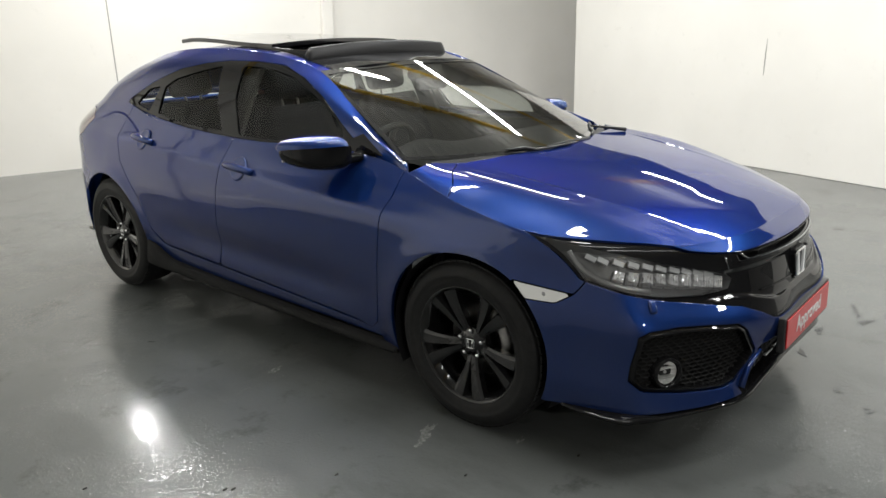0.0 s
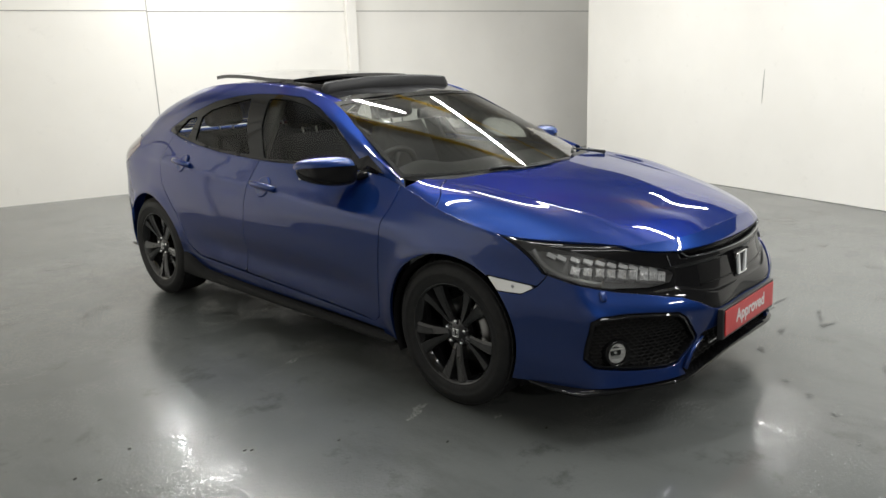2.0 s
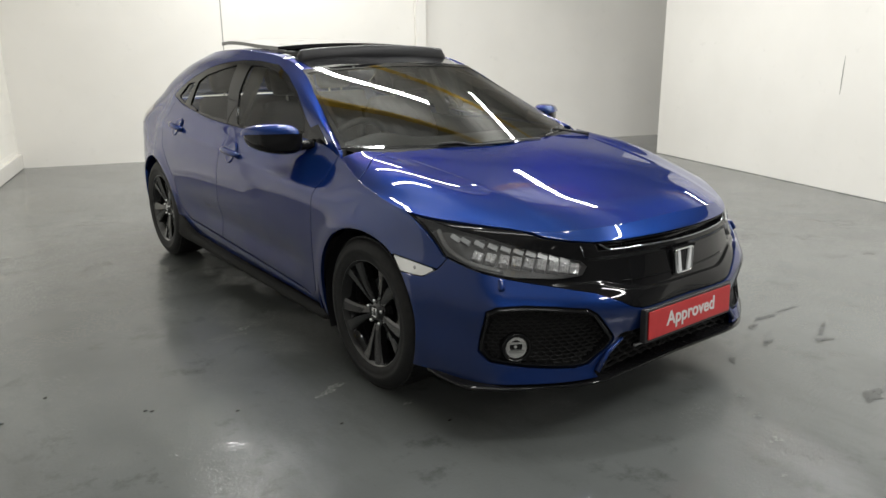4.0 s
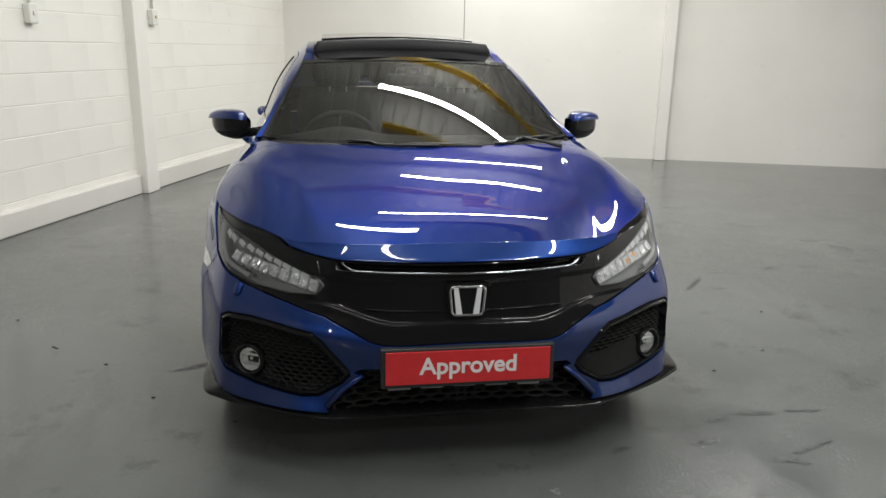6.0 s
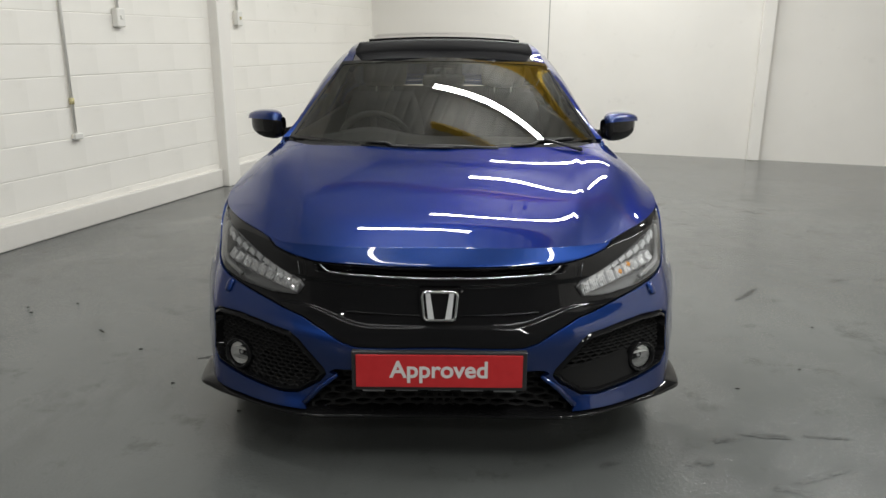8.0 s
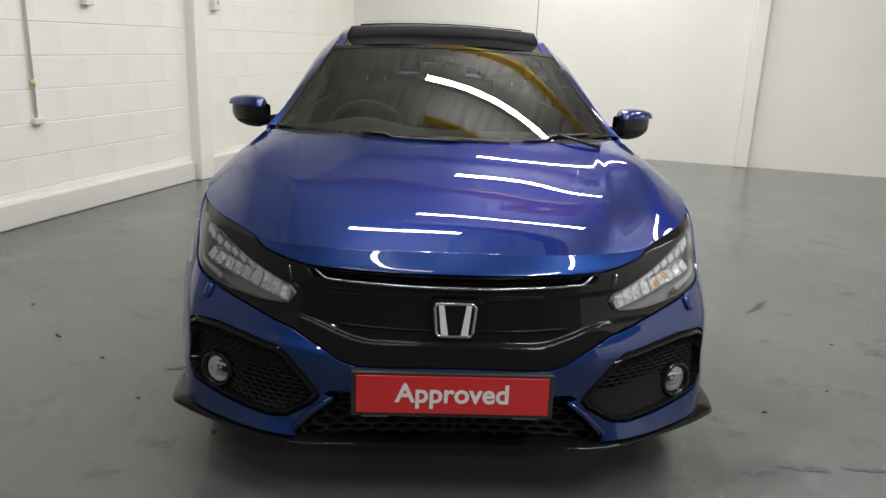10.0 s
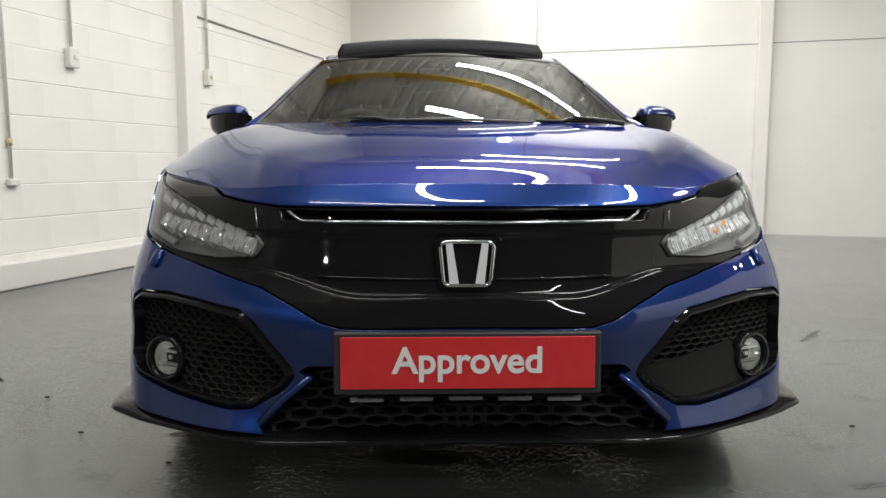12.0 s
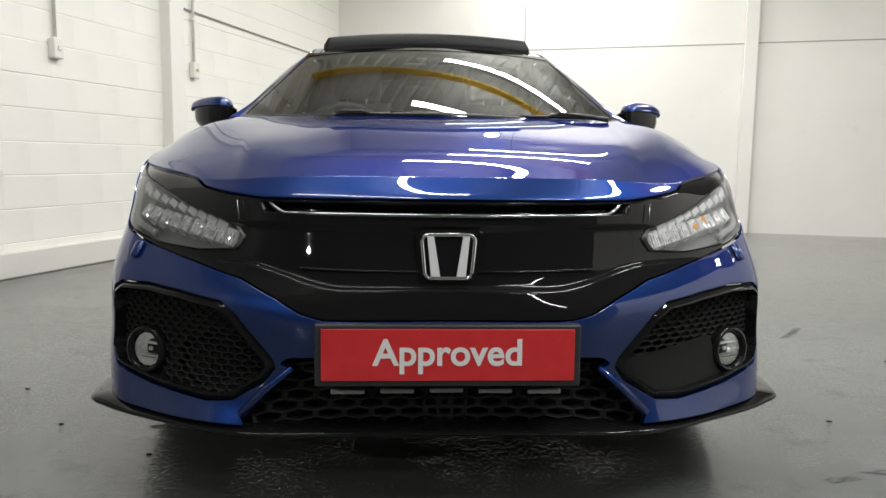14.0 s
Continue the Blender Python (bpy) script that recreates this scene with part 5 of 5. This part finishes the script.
cap_l, cap_r = both("door_mirror", cap, PAINT, car, "blue door mirror on a black arm")
low = facing(mirror_shell(164, 376), (0, 0, -1))
bmesh.ops.scale(low, vec=(0.985, 1, 1), verts=low.verts[:])
other = mirrored(low)
part("mirror_base", low, GLOSS_BLACK, cap_l, "black lower housing")
part("mirror_base", other, GLOSS_BLACK, cap_r, "black lower housing")
for sx, c in ((1, cap_l), (-1, cap_r)):
    bm = bmesh.new()
    tube(bm, [(sx * .90, 1.70, .937), (sx * .85, 1.68, .934), (sx * .80, 1.63, .945), (sx * .735, 1.57, .962)], [.020, .022, .022, .022], 10)
    part("mirror_arm", bm, GLOSS_BLACK, c)
    bm = bmesh.new()
    flat = [(1.46, .968), (1.60, 1.045), (1.66, 1.02), (1.66, .975)]
    vs = [bm.verts.new((sx * (cabin_x(y, z) + .004), y, z)) for y, z in flat] + [bm.verts.new((sx * (cabin_x(y, z) - .022), y, z)) for y, z in flat]
    bm.faces.new(vs[:4])
    bm.faces.new(vs[:3:-1])
    for i in range(4):
        bm.faces.new((vs[i], vs[(i + 1) % 4], vs[4 + (i + 1) % 4], vs[4 + i]))
    bmesh.ops.recalc_face_normals(bm, faces=bm.faces[:])
    part("mirror_foot", bm, GLOSS_BLACK, c, "", False)
    bm = bmesh.new()
    box(bm, (-.075, 0, -.045), (.075, .005, .045), .002, pose(sx * .90, 1.772, .985, 0, 0, sx * 38))
    part("mirror_glass", bm, CHROME, c, "", False)

# ---- scuttle and wipers ----
bm = bmesh.new()
rows = []
for x in np.linspace(-.665, .665, 41):
    a = abs(x)
    back = 1.05 + .20 * (a / .7) ** 2
    rows.append([bm.verts.new((x, back - .055, .938 - .004)), bm.verts.new((x, back - .01, .925)), bm.verts.new((x, back + .03, .945 + .01))])
for p, q in zip(rows, rows[1:]):
    for i in range(2):
        bm.faces.new((p[i], p[i + 1], q[i + 1], q[i]))
facing(bm, (0, 0, 1))
part("scuttle", bm, MATT_BLACK, car, "black plastic scuttle panel")


def on_screen(x, v, out=.012):
    """A place on the windscreen: v from its foot (0) to its top (1)."""
    i = int(round(v * (len(screen) - 1)))
    row = screen[i]
    return Vector((x, np.interp(abs(x), row[:, 0], row[:, 1]) - .7 * out, np.interp(abs(x), row[:, 0], row[:, 2]) + out))


for x0, x1, v0, v1, px in ((-.34, .05, .014, .004, -.10), (.30, .60, .006, .020, .26)):
    bm = bmesh.new()
    pts = [on_screen(x0 + (x1 - x0) * t, v0 + (v1 - v0) * t + .002 * math.sin(math.pi * t), .007) for t in np.linspace(0, 1, 13)]
    tube(bm, pts, [.003] + [.0058] * 11 + [.003], 6)
    wiper = part("wiper", bm, SATIN_BLACK, car, "black windscreen wiper")
    bm = bmesh.new()
    m = pts[6]
    tube(bm, [m + Vector((0, 0, .006)), m.lerp(Vector((px + .30, 1.08, .948)), .5) + Vector((0, 0, .008)), Vector((px + .34, 1.075, .948))], [.005, .006, .010], 8)
    part("wiper_arm", bm, SATIN_BLACK, wiper)

# ---- sunroof ----
bm = bmesh.new()
rows = []
for x in np.linspace(-.492, .492, 47):
    e = 1 - max(0.0, (abs(x) - .467) / .025) ** 2 * .5
    yb = 2.125 + .035 * (x / .492) ** 2
    rows.append([bm.verts.new((x, yb + dy, 1.338 - .024 * (x / .492) ** 2 + dz * e)) for dy, dz in ((0, -.02), (0, .02), (.004, .055), (.012, .064), (.03, .066), (.04, .060), (.03, .03), (.03, -.02))])
for p, q in zip(rows, rows[1:]):
    for i in range(8):
        bm.faces.new((p[i], p[(i + 1) % 8], q[(i + 1) % 8], q[i]))
bm.faces.new(rows[0])
bm.faces.new(rows[-1][::-1])
bmesh.ops.recalc_face_normals(bm, faces=bm.faces[:])
part("wind_deflector", bm, MATT_BLACK, car, "raised black sunroof wind deflector")
bm = bmesh.new()
prof = glide(np.array([(2.50, 1.408), (2.75, 1.420), (3.0, 1.437), (3.2, 1.444), (3.335, 1.436)]), np.linspace(0, 4, 25), np.arange(5.0))
rows = []
for y, z in prof:
    row = []
    for x in np.linspace(-.45, .45, 19):
        row.append((x, y, z - .018 * (x / .45) ** 2))
    rows.append(row)
top = [[bm.verts.new((x, y, z + .009)) for x, y, z in r] for r in rows]
bot = [[bm.verts.new((x, y, z - .012)) for x, y, z in r] for r in rows]
for i in range(len(rows) - 1):
    for j in range(18):
        bm.faces.new((top[i][j], top[i + 1][j], top[i + 1][j + 1], top[i][j + 1]))
        bm.faces.new((bot[i][j], bot[i][j + 1], bot[i + 1][j + 1], bot[i + 1][j]))
rim = [e for e in bm.edges if e.is_boundary]
bmesh.ops.bridge_loops(bm, edges=rim)
bmesh.ops.recalc_face_normals(bm, faces=bm.faces[:])
for e in bm.edges:
    if len(e.link_faces) == 2 and e.calc_face_angle(0) > .7:
        e.smooth = False
part("sunroof_panel", bm, ROOF_GLASS, car, "black glass sunroof panel slid open")
for s in (1, -1):
    bm = bmesh.new()
    vs = [bm.verts.new((s * x, y, z)) for x in (.448, .442) for y, z in ((2.18, 1.335), (2.20, 1.368), (2.62, 1.380), (2.60, 1.366))]
    for q in ((0, 1, 2, 3), (7, 6, 5, 4), (0, 4, 5, 1), (1, 5, 6, 2), (2, 6, 7, 3), (3, 7, 4, 0)):
        bm.faces.new([vs[i] for i in q])
    bmesh.ops.recalc_face_normals(bm, faces=bm.faces[:])
    part("deflector_side", bm, MATT_BLACK, car, "", False)
    bm = bmesh.new()
    tube(bm, [(s * .43, 2.16, 1.345), (s * .44, 2.50, 1.375), (s * .44, 2.62, 1.382)], .01, 8)
    part("sunroof_rail", bm, SATIN_BLACK, car)
bm = bmesh.new()
lathe(bm, [(0, .012), (.05, .010), (.06, .004)], steps=8, m=pose(0, 3.42, 1.35, 0, -90, 0))
part("aerial", bm, SATIN_BLACK, car)

# ---- cabin ----
inside_roof = roof[:, ::-1] - np.array([0, 0, .028])
liner = panel(inside_roof, ROOF_UV, [lambda q: q[:, 1] - 3.5], [APERTURE], 0, 0)
part("headlining", mirrored(liner, True), LINER, car)
bm = bmesh.new()
rows = []
for x in np.linspace(-.655, .655, 35):
    a = (x / .68) ** 2
    hood = .045 * math.exp(-((x + .36) / .17) ** 2)
    rows.append([bm.verts.new((x, y, z)) for y, z in ((1.12 + .17 * a, .925), (1.30 + .06 * a, .935), (1.48, .938 + hood * .6), (1.60, .935 + hood), (1.66, .905 + hood * .7), (1.68, .83), (1.66, .60))])
for p, q in zip(rows, rows[1:]):
    for i in range(6):
        bm.faces.new((p[i], p[i + 1], q[i + 1], q[i]))
facing(bm, (0, .3, 1))
part("dashboard", bm, DASH, car, "dark grey dashboard")
bm = bmesh.new()
hub = pose(-.36, 1.83, .87, -62, 0, 0)
tube(bm, [hub @ Vector((.182 * math.cos(t), .182 * math.sin(t), 0)) for t in np.linspace(0, 2 * math.pi, 41)[:-1]], .016, 10, True)
wheel = part("steering_wheel", bm, DASH, car, "black steering wheel")
bm = bmesh.new()
box(bm, (-.07, -.06, -.03), (.07, .06, .012), .02, hub)
for a in (0, 180, 270):
    c, d = math.cos(radians(a)), math.sin(radians(a))
    tube(bm, [hub @ Vector((.06 * c, .05 * d, -.008)), hub @ Vector((.18 * c, .18 * d, 0))], .015, 8)
part("wheel_boss", bm, DASH, wheel)
bm = bmesh.new()
box(bm, (-.11, 1.82, 1.165), (.11, 1.855, 1.225), .015, None, 3)
tube(bm, [(0, 1.82, 1.21), (0, 1.87, 1.245)], .012, 8)
part("inner_mirror", bm, SATIN_BLACK, car, "black interior mirror")
bm = bmesh.new()
box(bm, (-.06, 1.86, 1.215), (.06, 1.95, 1.255), .015)
part("sensor_pod", bm, SATIN_BLACK, car)


def seat(x, y, width, rear=False):
    bm = bmesh.new()
    tilt = pose(x, y, .52, -14 if not rear else -20)
    rows = []
    for t in np.linspace(0, 1, 9):
        w = width * (.48 + .03 * math.sin(3 * t) - (.13 * t ** 3 if not rear else 0))
        th = .10 - .04 * t
        z = .02 + .56 * t
        rows.append([bm.verts.new(tilt @ Vector(v)) for v in ((-w, -.03 - th * .6, z), (-w * .75, -th, z), (0, -th * .75, z), (w * .75, -th, z), (w, -.03 - th * .6, z), (w, .04, z), (0, .07, z), (-w, .04, z))])
    for p, q in zip(rows, rows[1:]):
        for i in range(8):
            bm.faces.new((p[i], p[(i + 1) % 8], q[(i + 1) % 8], q[i]))
    bm.faces.new(rows[-1])
    bmesh.ops.recalc_face_normals(bm, faces=bm.faces[:])
    s = part("rear_seat" if rear else "front_seat", bm, CLOTH, car, "dark cloth seat")
    bm = bmesh.new()
    box(bm, (x - width * .5, y - .52, .36), (x + width * .5, y + .02, .54), .05, None, 3)
    part("cushion", bm, CLOTH, s)
    for hx in ((x,) if not rear else (x - .4, x, x + .4)):
        bm = bmesh.new()
        box(bm, (hx - .13, -.075, .615), (hx + .13, .03, .795), .04, pose(0, y, .52, -14 if not rear else -20), 3)
        part("head_rest", bm, CLOTH, s)
        for d in (-.05, .05):
            bm = bmesh.new()
            tube(bm, [pose(0, y, .52, -14 if not rear else -20) @ Vector((hx + d, -.02, z)) for z in (.56, .63)], .006, 6)
            part("rest_post", bm, STEEL, s)


seat(-.36, 2.38, .50)
seat(.36, 2.38, .50)
seat(0, 3.18, 1.26, True)
for s in (1, -1):
    bm = bmesh.new()
    box(bm, (s * .705 - .015, 1.35, .30), (s * .705 + .015, 3.35, .955), .01)
    part("door_card", bm, DASH, car, "", False)
    bm = bmesh.new()
    box(bm, (s * .56 - .018, 2.43, .95), (s * .56 + .018, 2.56, 1.30), .01)
    for v in bm.verts:
        v.co.x += s * (1.30 - v.co.z) * .53
    part("inner_pillar", bm, LINER, car, "", False)
bm = bmesh.new()
box(bm, (-.62, 3.45, .90), (.62, 4.1, .93), .008)
part("parcel_shelf", bm, MATT_BLACK, car, "", False)
bm = bmesh.new()
box(bm, (-.72, 1.34, .29), (.72, 4.2, .34), .01)
part("cabin_floor", bm, MATT_BLACK, car, "", False)
bm = bmesh.new()
box(bm, (-.70, 1.18, .30), (.70, 1.24, .90), .01)
part("bulkhead", bm, VOID, car, "", False)
# ---- wall details ----
for name, lo, hi, mat, label, cat in (
        ("pilaster", (5.02, -.09, 0), (5.16, .01, CEIL), WALL_PAINT, "flat white painted pilaster on the far wall", "pilaster"),
        ("pilaster", (-.01, -3.74, 0), (.10, -3.54, CEIL), WALL_PAINT, "white painted pilaster on the block wall", "pilaster")):
    slab(name, lo, hi, mat, label, cat, bevel=.008)
slab("plinth", (-.01, -7.43, 0), (.045, -3.75, .175), PLINTH_PAINT, "low white painted plinth along the block wall", "plinth", bevel=.012)
slab("plinth", (-.01, -3.53, 0), (.045, 0, .175), PLINTH_PAINT, "low white painted plinth along the block wall", "plinth", bevel=.012)

# panel joints of the far wall
for lo, hi in (((2.478, -.0035, .0), (2.490, .002, CEIL)), ((.0, -.003, 2.175), (2.478, .002, 2.187)), ((2.49, -.003, 2.165), (5.02, .002, 2.177)), ((5.16, -.003, 2.170), (U1, .002, 2.182))):
    slab("trim", lo, hi, JOINT, "thin grey joint line in the far wall", "joint")


def wobble_line(name, start, stop, width, mats, label, cat, out):
    """A thin uneven crack on a wall, from start to stop in the room's frame."""
    bm = bmesh.new()
    a, b = Vector(start), Vector(stop)
    pts = [a.lerp(b, t) + Vector((0, .004 * noise.noise(Vector((t * 9, 0, 3))), .003 * noise.noise(Vector((t * 8, 5, 0))))) for t in np.linspace(0, 1, 24)]
    tube(bm, [ROOM @ p for p in pts], [width * (.25 + .75 * math.sin(math.pi * t)) for t in np.linspace(0, 1, 24)], 5)
    return tagged(new(name, finish(bm, name, mats)), label, cat, kind="structure")


# cut in the partition's face and cable along the block wall
wobble_line("crack", (7.829, -4.55, .92), (7.829, -4.56, 1.28), .006, JOINT, "short dark cut in the partition board", "crack", 0)
bm = bmesh.new()
tube(bm, [ROOM @ Vector((.012, -v, z)) for v, z in ((3.53, 2.115), (2.4, 2.10), (1.0, 2.085), (.02, 2.08))], .008, 8)
tagged(new("wall_cable", finish(bm, "wall_cable", JOINT)), "dark cable run along the white block wall", "cable")


# conduits with switch boxes on the block wall
def switch_box(v, z, amber):
    top = new("switch_box")
    top.matrix_basis = ROOM @ pose(.0, -v, z)
    bpy.context.view_layer.update()
    tagged(top, "white wall switch box under a vertical conduit", "switch", "switch boxes")
    bm = bmesh.new()
    box(bm, (0.0, -.045, -.07), (.055, .045, .07), .008, top.matrix_basis)
    body = part("box_body", bm, WHITE_PLASTIC, top, "", False)
    bm = bmesh.new()
    box(bm, (.055, -.012, -.012), (.064, .014, .016), .003, top.matrix_basis)
    part("rocker", bm, OLD_YELLOW if amber else WHITE_PLASTIC, top, "", False)
    bm = bmesh.new()
    tube(bm, [top.matrix_basis @ Vector((.022, 0, h)) for h in (.065, CEIL - z - .01)], .0125, 10)
    part("conduit", bm, WHITE_PLASTIC, top)
    for h in (.45, 1.2):
        bm = bmesh.new()
        box(bm, (0, -.022, h - .01), (.037, .022, h + .01), .004, top.matrix_basis)
        part("clip", bm, WHITE_PLASTIC, top, "", False)


switch_box(4.93, 1.55, False)
switch_box(3.30, 1.59, True)
pipe = new("conduit_drop")
pipe.matrix_basis = ROOM @ pose(0, -5.49, .70)
bpy.context.view_layer.update()
tagged(pipe, "white painted conduit with a small joint, ending above the plinth", "conduit")
bm = bmesh.new()
tube(bm, [pipe.matrix_basis @ Vector((.016, 0, h)) for h in (0, CEIL - .71)], .011, 10)
part("tube", bm, WHITE_PLASTIC, pipe)
bm = bmesh.new()
tube(bm, [pipe.matrix_basis @ Vector((.016, 0, h)) for h in (.225, .27)], .018, 10)
part("coupler", bm, OLD_YELLOW, pipe)
bm = bmesh.new()
box(bm, (0, -.03, -.03), (.04, .05, .012), .006, pipe.matrix_basis)
part("end_box", bm, WHITE_PLASTIC, pipe, "", False)

# ---- marks on the floor ----
STAIN = material("damp_dark_stain", (0.040, 0.042, 0.041), 0.3, spec=0.4)
wire(STAIN, ramp(STAIN, noise_of(STAIN, 24.0, 4.0), "Fac", [(0.3, (0.042, 0.044, 0.043)), (0.7, (0.075, 0.079, 0.077))]), 0, shader(STAIN), "Base Color")
SCUFF = material("pale_bare_concrete", (0.22, 0.22, 0.21), 0.85, spec=0.2)
wire(SCUFF, ramp(SCUFF, noise_of(SCUFF, 60.0, 5.0), "Fac", [(0.35, (0.085, 0.09, 0.088)), (0.65, (0.20, 0.20, 0.195))]), 0, shader(SCUFF), "Base Color")
GRIT = material("dark_grit", (0.025, 0.024, 0.022), 0.9)


def floor_mark(name, x, y, long, broad, turn, mat, label, seed):
    """Ragged flat patches lying on the floor, strewn along a line."""
    bm = bmesh.new()
    rng = random.Random(seed)
    m = pose(x, y, .0012, 0, 0, turn)
    for k in range(5):
        cx, cy, r = rng.uniform(-.42, .42) * long, rng.uniform(-.3, .3) * broad, rng.uniform(.25, .6)
        rim = []
        for a in range(22):
            t = 2 * math.pi * a / 22
            q = r * (.55 + .75 * noise.noise(Vector((2.2 * math.cos(t) + seed, 2.2 * math.sin(t), k))) + .25 * rng.random())
            rim.append(bm.verts.new(m @ Vector((cx + .5 * long * max(q, .08) * math.cos(t), cy + .5 * broad * max(q, .08) * math.sin(t), .0003 * k))))
        mid = bm.verts.new(m @ Vector((cx, cy, .0003 * k + .0002)))
        for a in range(22):
            bm.faces.new((mid, rim[a], rim[(a + 1) % 22]))
    tagged(new(name, finish(bm, name, mat)), label, "floor mark", kind="structure")


for k, (x, y, long, broad, turn) in enumerate(((-.98, 1.04, .20, .07, 20), (-.83, .72, .08, .04, 10), (-1.27, 3.31, .07, .03, 0), (-.99, 1.93, .14, .05, 15), (.05, -.36, .06, .05, 0), (.18, -.22, .05, .07, 40), (-.14, -.50, .04, .03, 0), (.28, -.08, .05, .05, 30))):
    floor_mark("paint_scuff", x, y, long, broad, turn, SCUFF, "pale worn patch in the grey floor paint", 11 + k)
for k, (x, y, long, broad, turn) in enumerate(((1.29, .32, .32, .05, -8), (.91, .14, .13, .07, 0), (1.27, .05, .20, .06, 15), (.58, .13, .14, .06, 30), (.70, -.42, .20, .10, 0), (1.15, -.02, .16, .05, -20), (1.04, .30, .15, .05, 10), (1.75, 1.9, .3, .06, 40))):
    floor_mark("floor_stain", x, y, long, broad, turn, STAIN, "dark damp stain on the grey floor", 31 + k)
for k, (x, y) in enumerate(((-1.97, 1.70), (-1.68, 1.32), (-1.66, 1.30), (-2.21, 1.64), (-2.15, 1.56), (-1.39, 1.09), (-1.12, .74), (1.25, .71), (-.78, .50), (1.9, 1.4), (1.6, .9))):
    bm = bmesh.new()
    bmesh.ops.create_icosphere(bm, subdivisions=2, radius=1.0)
    for v in bm.verts:
        v.co *= 1 + .5 * noise.noise(v.co * 1.7 + Vector((k, 0, 0)))
        v.co = Vector((x + v.co.x * .0085, y + v.co.y * .004, max(0.0, .002 + v.co.z * .0028)))
    tagged(new("grit_crumb", finish(bm, "grit_crumb", GRIT)), "small dark crumb of dirt on the grey floor", "dirt crumb", "dirt crumbs")

# ---- painted blocks of the left wall ----
wall = bpy.data.objects["wall_left"]
COURSE, LENGTH = .225, .45


def block_mesh(length):
    """A block whose upper and lower edges are rounded; its ends butt against the next."""
    bm = bmesh.new()
    prof = [(-.02, .0), (-.0038, .0), (-.0010, .003), (0.0, .008), (0.0, COURSE - .008), (-.0010, COURSE - .003), (-.0038, COURSE), (-.02, COURSE)]
    a, b = ([bm.verts.new((x, y, z)) for x, z in prof] for y in (0.0, -length))
    for i in range(7):
        bm.faces.new((a[i + 1], a[i], b[i], b[i + 1]))
    bm.faces.new(a)
    bm.faces.new(b[::-1])
    bmesh.ops.recalc_face_normals(bm, faces=bm.faces[:])
    return finish(bm, "block", BLOCK_PAINT, False)


full, half_block = block_mesh(LENGTH), block_mesh(LENGTH / 2)
rest = bmesh.new()
rng = random.Random(4)
count = 0
lean = [rng.uniform(-.003, .001) for _ in range(7)]
for r in range(int(CEIL / COURSE)):
    z = .0 + r * COURSE
    v = 0.0
    short = r % 2
    while v < 7.35:
        me = half_block if short and v == 0.0 else full
        size = LENGTH / 2 if me is half_block else LENGTH
        m = ROOM @ pose(lean[r % 7], -v, z)
        if 2.6 < v < 6.8 and z < 2.7 and count < 290:
            b = new("block", me)
            b.parent = wall
            b.matrix_basis = m
            count += 1
        else:
            start = len(rest.verts)
            rest.from_mesh(me)
            rest.verts.ensure_lookup_table()
            for k in range(start, len(rest.verts)):
                rest.verts[k].co = m @ rest.verts[k].co
        v += size
tagged(part("blockwork", rest, BLOCK_PAINT, wall, "", False), kind="stuff")
# unseen stretch beyond the blocks, greyed to darken reflections in the car
slab("wall_left_unseen", (-.012, -V1, 0), (.0, -7.44, CEIL), DIM_WALL, "unseen stretch of the side wall, its dim light put into the grey", "wall")

# the car stands turned a little on the floor
car.matrix_world = Matrix.Rotation(radians(-0.48), 4, "Z") @ car.matrix_world
